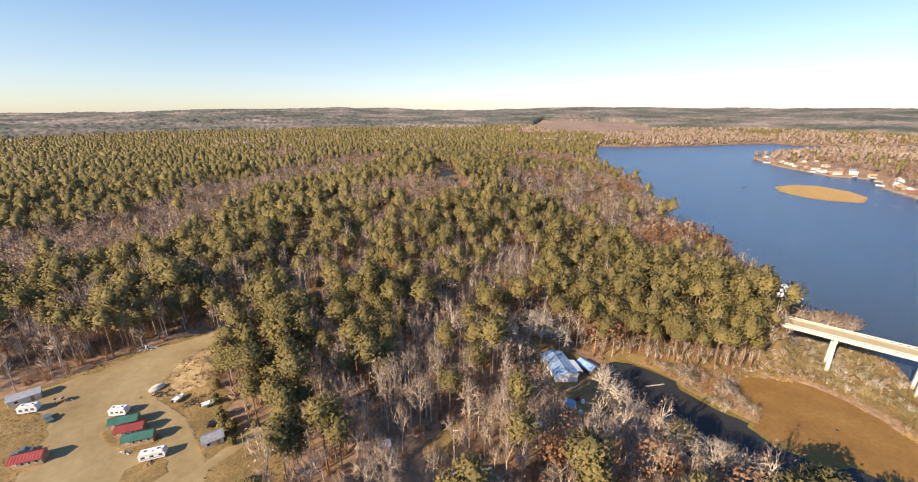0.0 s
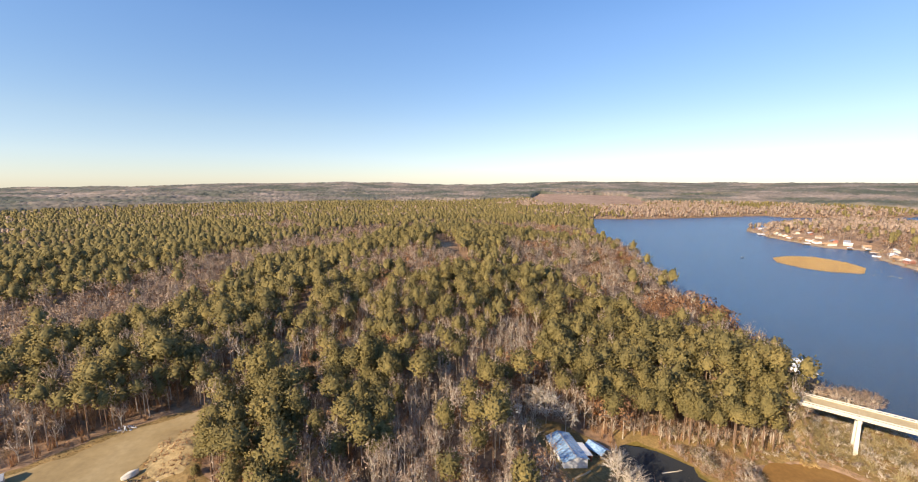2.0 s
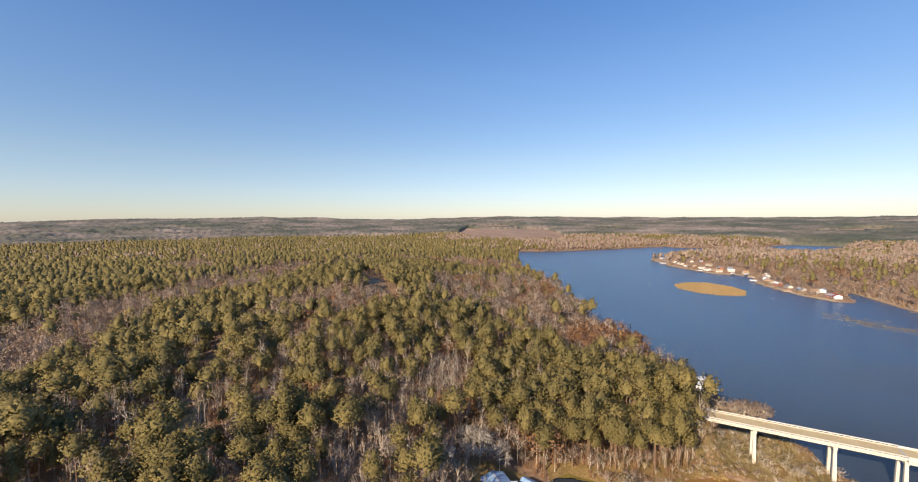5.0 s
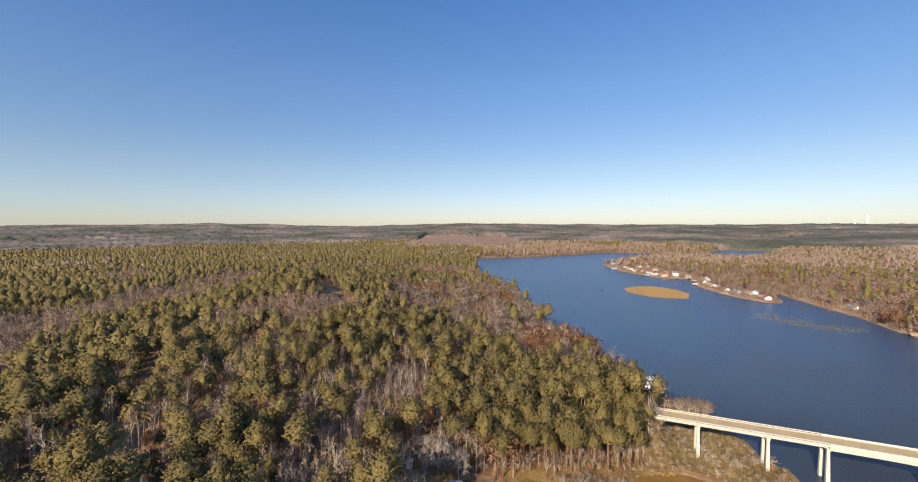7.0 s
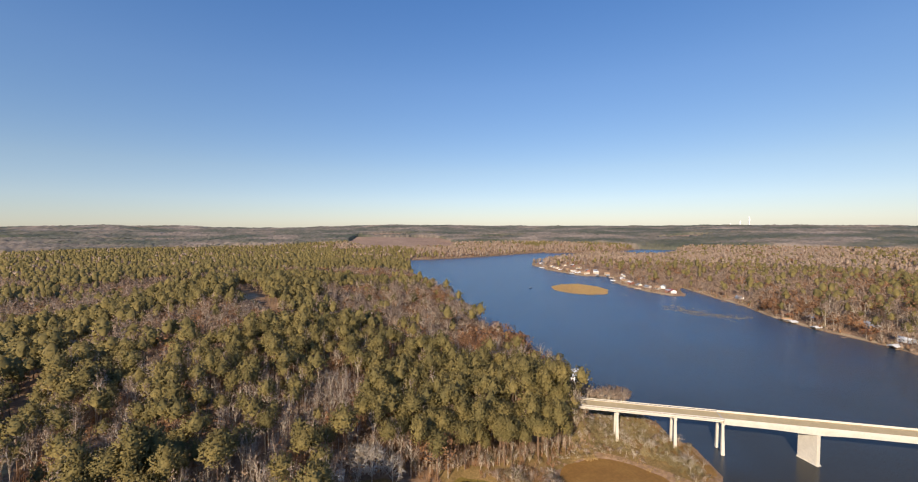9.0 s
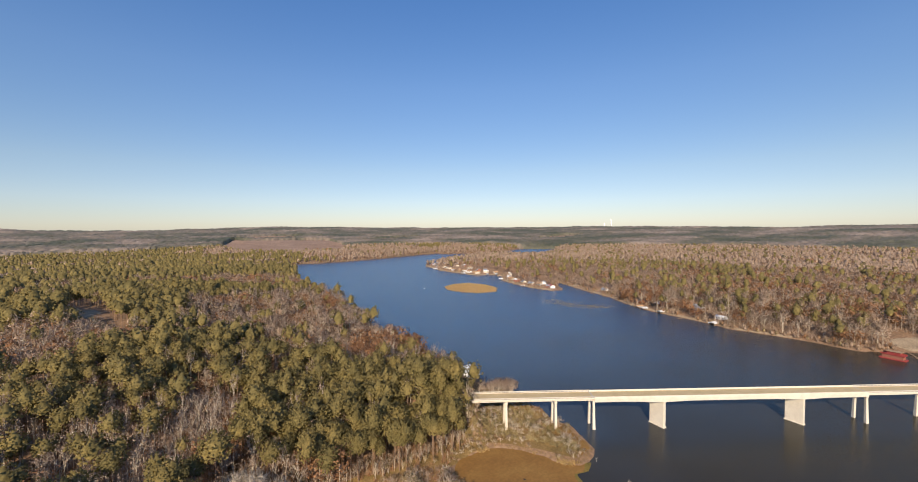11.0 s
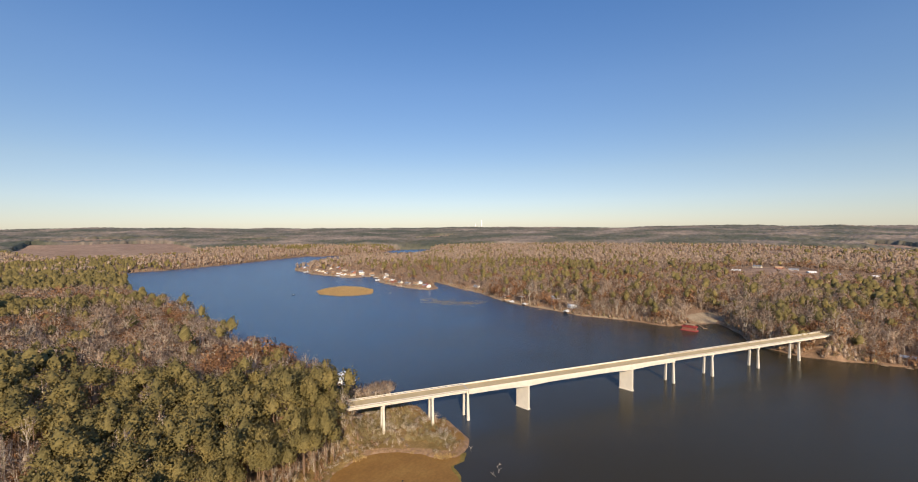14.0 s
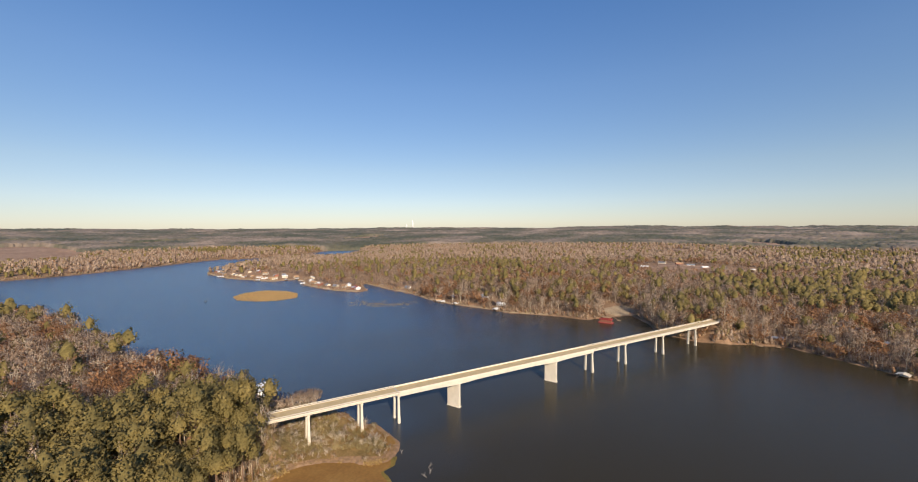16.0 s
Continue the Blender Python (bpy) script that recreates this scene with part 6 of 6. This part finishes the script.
flat_trailer(-97.6, 123.6, 75)
flat_trailer(-95.4, 124.6, 75)
house(-78.6, 105.3, 35, 5.6, 4.2, 2.5, 1.2, GREY_ROOF, CREAM, "cream garden shed with a grey roof", clear=4, windows=2, name="shed")


def covered_boat(x, y, turn):
    b = thing("covered_boat", pose(x, y, YZ, 0, 0, turn), "boat under a tan cover at the yard edge", "boat", "boats on trailers")
    rows = []
    for u in np.linspace(0, 1, 9):
        w, hh = 1.5 * math.sin(math.pi * (0.12 + 0.8 * u)) + 0.05, 1.1 + 0.7 * math.sin(math.pi * (0.1 + 0.75 * u))
        px = -2.6 + 5.2 * u
        rows.append([(px, -w, 0.35), (px, -w * 0.95, 0.8), (px, -w * 0.45, hh), (px, 0, hh + 0.18), (px, w * 0.45, hh), (px, w * 0.95, 0.8), (px, w, 0.35)])
    part("cover", loft(rows), CREAM, b)
    part("trailer_frame", boxes((-2.6, 3.8, -0.06, 0.06, 0.3, 0.42), (-0.9, -0.78, -1.1, 1.1, 0.3, 0.5)), STEEL, b)
    for sy in (-1.15, 1.15):
        wheel(b, -0.85, sy, 0.3, 0.18)


covered_boat(-115, 132, 55)


def pole(x, y, h, label):
    z = z_at(x, y)
    p = thing("utility_pole", pose(x, y, z, 0, 0, 35), label, "pole", "utility poles")
    part("shaft", tube(bmesh.new(), (0, 0, -0.5), (0, 0, h), 0.17, 0.11, 8), TIMBER, p)
    part("crossarm", boxes((-1.1, 1.1, -0.06, 0.06, h - 0.9, h - 0.75)), TIMBER, p)
    for k in (-0.95, 0.0, 0.95):
        part("insulator", tube(bmesh.new(), (k, 0, h - 0.75), (k, 0, h - 0.55), 0.06, 0.04, 6), WHITE, p)


for px, py in ((-65.1, 99.2), (-70.7, 113.6), (-150, 168), (42.2, 153), (45.9, 99.5), (-58, 136)):
    pole(px, py, 9.5, "weathered wooden utility pole with a crossarm")


def heap(x, y, r, mats, label, category, n=26, name="debris_heap"):
    h = thing(name, pose(x, y, z_at(x, y)), label, category)
    bm = bmesh.new()
    for _ in range(n):
        a, d = rnd.uniform(0, 6.28), r * math.sqrt(rnd.random())
        s = rnd.uniform(0.2, 0.7)
        m = Matrix.Translation((d * math.cos(a), d * math.sin(a) * 0.6, 0.15 + 0.4 * (1 - d / r))) @ Euler((rnd.uniform(0, 3), rnd.uniform(0, 3), rnd.uniform(0, 3))).to_matrix().to_4x4()
        bmesh.ops.create_cube(bm, size=1, matrix=m @ Matrix.Diagonal((s * rnd.uniform(0.8, 2.5), s, s * 0.4, 1)))
    part("rubble", bm, mats, h)


heap(-139, 161, 4.5, WHITE, "heap of pale scrap and boards at the wood edge", "scrap heap")
heap(-107, 130, 4.0, TIMBER, "heap of weathered timber beside the yard", "scrap heap")
heap(-112, 129, 2.6, DARK, "pile of dark old tyres and scrap", "scrap heap", 18)
heap(-94, 97, 2.0, TIMBER, "small stack of firewood by the trailer", "firewood", 14)
heap(-104, 101.5, 2.2, CREAM, "garden chairs and boxes beside the cabin", "garden items", 12)


def log(x, y, turn, length, label):
    l = thing("fallen_log", pose(x, y, 0.05, 0, 0, turn), label, "log", "drift logs")
    bm = bmesh.new()
    tube(bm, (-length / 2, 0, 0.05), (length / 2, 0.3, 0.2), 0.03 * length, 0.012 * length, 8)
    part("trunk", bm, PALE_BARK, l)
    for k in (0.1, 0.3):
        part("branch", tube(bmesh.new(), (length * k, 0.15, 0.15), (length * k + 1.1, 0.9 * (1 if k > 0.2 else -1), 0.7), 0.07, 0.03, 6), PALE_BARK, l)


log(91.5, 147, 5, 9, "pale fallen log lying across the creek")
for lx, ly, lt in ((178, 83, 15), (174, 84, 60), (182, 85, -10), (188, 104, 30)):
    log(lx, ly, lt, 3, "pale drift log floating on the lake")


# ---- marsh plants, island, floating weed ----
def tufts(name, x, y, z, h, spread, n, width, mat, label):
    k = np.repeat(np.arange(len(x)), n)
    p = np.stack([x[k] + rng.normal(0, spread * 0.25, len(k)), y[k] + rng.normal(0, spread * 0.25, len(k)), z[k]], 1)
    q = p + np.stack([rng.normal(0, spread * 0.6, len(k)), rng.normal(0, spread * 0.6, len(k)), np.broadcast_to(h, len(x))[k] * rng.uniform(0.5, 1.15, len(k))], 1)
    ob = new(name, tri_mesh(name, slivers(p, q, width), [mat]))
    return tagged(ob, label, "plants", kind="stuff")


def fill(poly, cell, margin=0.0):
    lo, hi = poly.min(0), poly.max(0)
    gx, gy = np.meshgrid(np.arange(lo[0], hi[0], cell), np.arange(lo[1], hi[1], cell))
    x, y = gx.ravel() + rng.uniform(-0.5, 0.5, gx.size) * cell, gy.ravel() + rng.uniform(-0.5, 0.5, gx.size) * cell
    keep = side(x, y, poly) < -margin
    return x[keep], y[keep]


x, y = fill(FIELD, 1.5, 1.0)
d = side(x, y, YARD)
keep = (d > -0.6) & ((d < 1.5) | (fractal(x, y, 6, 101, 2) > 0.52)) & (gap(x, y, DRIVE, False) > 1.8) & (gap(x, y, ROAD, False) > 2.6)
tufts("yard_grass", x[keep], y[keep], ground_z(x[keep], y[keep]) + 0.1, 0.4, 0.35, 7, 0.12, GRASS, "tufts of dry grass round the yard")
x, y = fill(np.array([(-117, 150), (-112, 160), (-104, 160), (-94, 146), (-90, 130), (-98, 124), (-108, 128), (-114, 136)], float), 1.3)
keep = fractal(x, y, 5, 103, 2) > 0.50
tufts("bank_weeds", x[keep], y[keep], ground_z(x[keep], y[keep]) + 0.2, rng.uniform(0.4, 1.5, int(keep.sum())), 0.7, 12, 0.13, UNDERGROWTH, "dead brown weeds on the dirt bank")
x, y = fill(ISLAND, 1.6, 0.5)
tufts("island_reeds", x, y, ground_z(x, y) - 0.1, rng.uniform(0.8, 1.6, len(x)), 0.9, 6, 0.35, REED, "golden dry reeds covering the low island")
patch("marsh_flat", [(184, 108), (190, 109), (199, 116), (202, 125), (206, 132), (205, 147), (211, 162), (216, 175), (218, 186), (206, 196), (196, 178), (186, 160), (182, 135)],
      MAT, 0.12, "flat brown weed bed round the bridge piers", "marsh", ragged=5, rim=0.02)
for nm, poly, cell in (("bank_scrub", SCRUB_BANK, 1.5), ("marsh_scrub", SCRUB, 2.1), ("creek_scrub", SCRUB_CREEK, 2.3)):
    x, y = fill(poly, cell)
    keep = (side(x, y, LAKE) > (0.3 if nm == "creek_scrub" else 5 + 6 * fractal(x, y, 12, 55, 2))) & (fractal(x, y, 9, 51, 2) > 0.40)
    x, y = x[keep], y[keep]
    tufts(nm, x, y, ground_z(x, y) - 0.1, rng.uniform(1.4, 4.0, len(x)), 1.6, 40, 0.13, TWIGS if nm == "creek_scrub" else SHRUB, "tangled leafless shrubs on the marsh")
    x, y = fill(poly, 1.1)
    keep = (side(x, y, LAKE) > -0.3)
    tufts(nm.replace("scrub", "grass"), x[keep], y[keep], ground_z(x[keep], y[keep]) - 0.05, 0.7, 0.5, 6, 0.16, GRASS, "matted olive brown marsh grass")
x, y = fill(SCRUB_CREEK, 1.7)
keep = side(x, y, LAKE) > 0.2
tufts("creek_brush", x[keep], y[keep], ground_z(x[keep], y[keep]) - 0.1, rng.uniform(0.8, 3.2, int(keep.sum())), 1.3, 16, 0.14, UNDERGROWTH, "orange brown brush along the creek")
edge = np.array([(178, 108), (173, 114), (172, 125), (167, 135), (161, 145), (153, 150), (136, 152)], float)
s = rng.uniform(0, 1, 420)
k = (s * 6).astype(int)
e = edge[k] + (edge[k + 1] - edge[k]) * (s * 6 - k)[:, None] + rng.normal(0, 0.9, (420, 2))
keep = fractal(e[:, 0], e[:, 1], 8, 61, 2) > 0.47
e = e[keep]
tufts("reed_fringe", e[:, 0], e[:, 1], np.full(len(e), 0.1), 1.5, 0.8, 10, 0.16, REED, "golden dry reeds fringing the weed bay")


def weed_streaks():
    c = np.array([(530, 478), (520, 430), (530, 395), (536, 360), (530, 325), (545, 295), (552, 270)], float)
    k = rng.integers(0, 6, 330)
    p = c[k] + (c[k + 1] - c[k]) * rng.uniform(0, 1, (330, 1)) + rng.normal(0, 1, (330, 2)) * np.array([11, 6])
    keep = fractal(p[:, 0], p[:, 1], 30, 71, 2) > 0.45
    p = p[keep]
    keep = inside(p[:, 0], p[:, 1], LAKE)
    p = p[keep]
    n = len(p)
    pts = np.column_stack([p, np.full(n, 0.03)])
    t = rand_tris(np.repeat(pts, 12, 0) + rng.normal(0, 2.6, (n * 12, 3)) * np.array([0.8, 1.2, 0.0]), 0.75, np.array([0, 0, 1.0]) + np.zeros((n * 12, 3)), 0.0)
    ob = new("weed_streaks", tri_mesh("weed_streaks", t, [REED]))
    tagged(ob, "thin brown weed drifting on the open lake", "water plants", kind="stuff")


weed_streaks()


def power_station():
    """Far stacks with thin steam, on the horizon."""
    for x, y, h, r, puffs in ((4330, 2190, 50, 8, 8), (4285, 2250, 40, 7, 4), (4262, 2330, 30, 6, 2)):
        st = thing("cooling_tower", pose(x, y, z_at(x, y)), "pale cooling tower with white steam on the horizon", "tower", "power station")
        rows = [[((r + 0.9 * r * (u - 0.75) ** 2) * math.cos(a), (r + 0.9 * r * (u - 0.75) ** 2) * math.sin(a), u * h) for a in np.arange(14) * 0.4488] for u in np.linspace(0, 1, 6)]
        part("shell", loft(rows), WHITE, st)
        bm = bmesh.new()
        for j in range(puffs):
            bmesh.ops.create_icosphere(bm, subdivisions=2, radius=rnd.uniform(0.6, 1.0) * r, matrix=Matrix.Translation((rnd.uniform(-3, 3), rnd.uniform(-3, 3), h + 3 + j * 7)))
        part("steam", bm, STEAM, st, "white steam")


power_station()


# ---- woods, last ----
pale_trees()
places = plant_woods()
places[0] += [(px, py, z_at(px, py) - 0.15) for px, py in ((-86, 132), (-80, 127), (-77, 135), (-72, 125), (-69, 132), (-65, 123), (-62, 130), (-88, 139), (-83, 142), (-73, 142), (-66, 139), (-58, 121), (143, 173.5), (138, 175), (146.5, 168), (134, 180), (133, 171), (150.5, 170), (140, 166))]
single_trees(places)
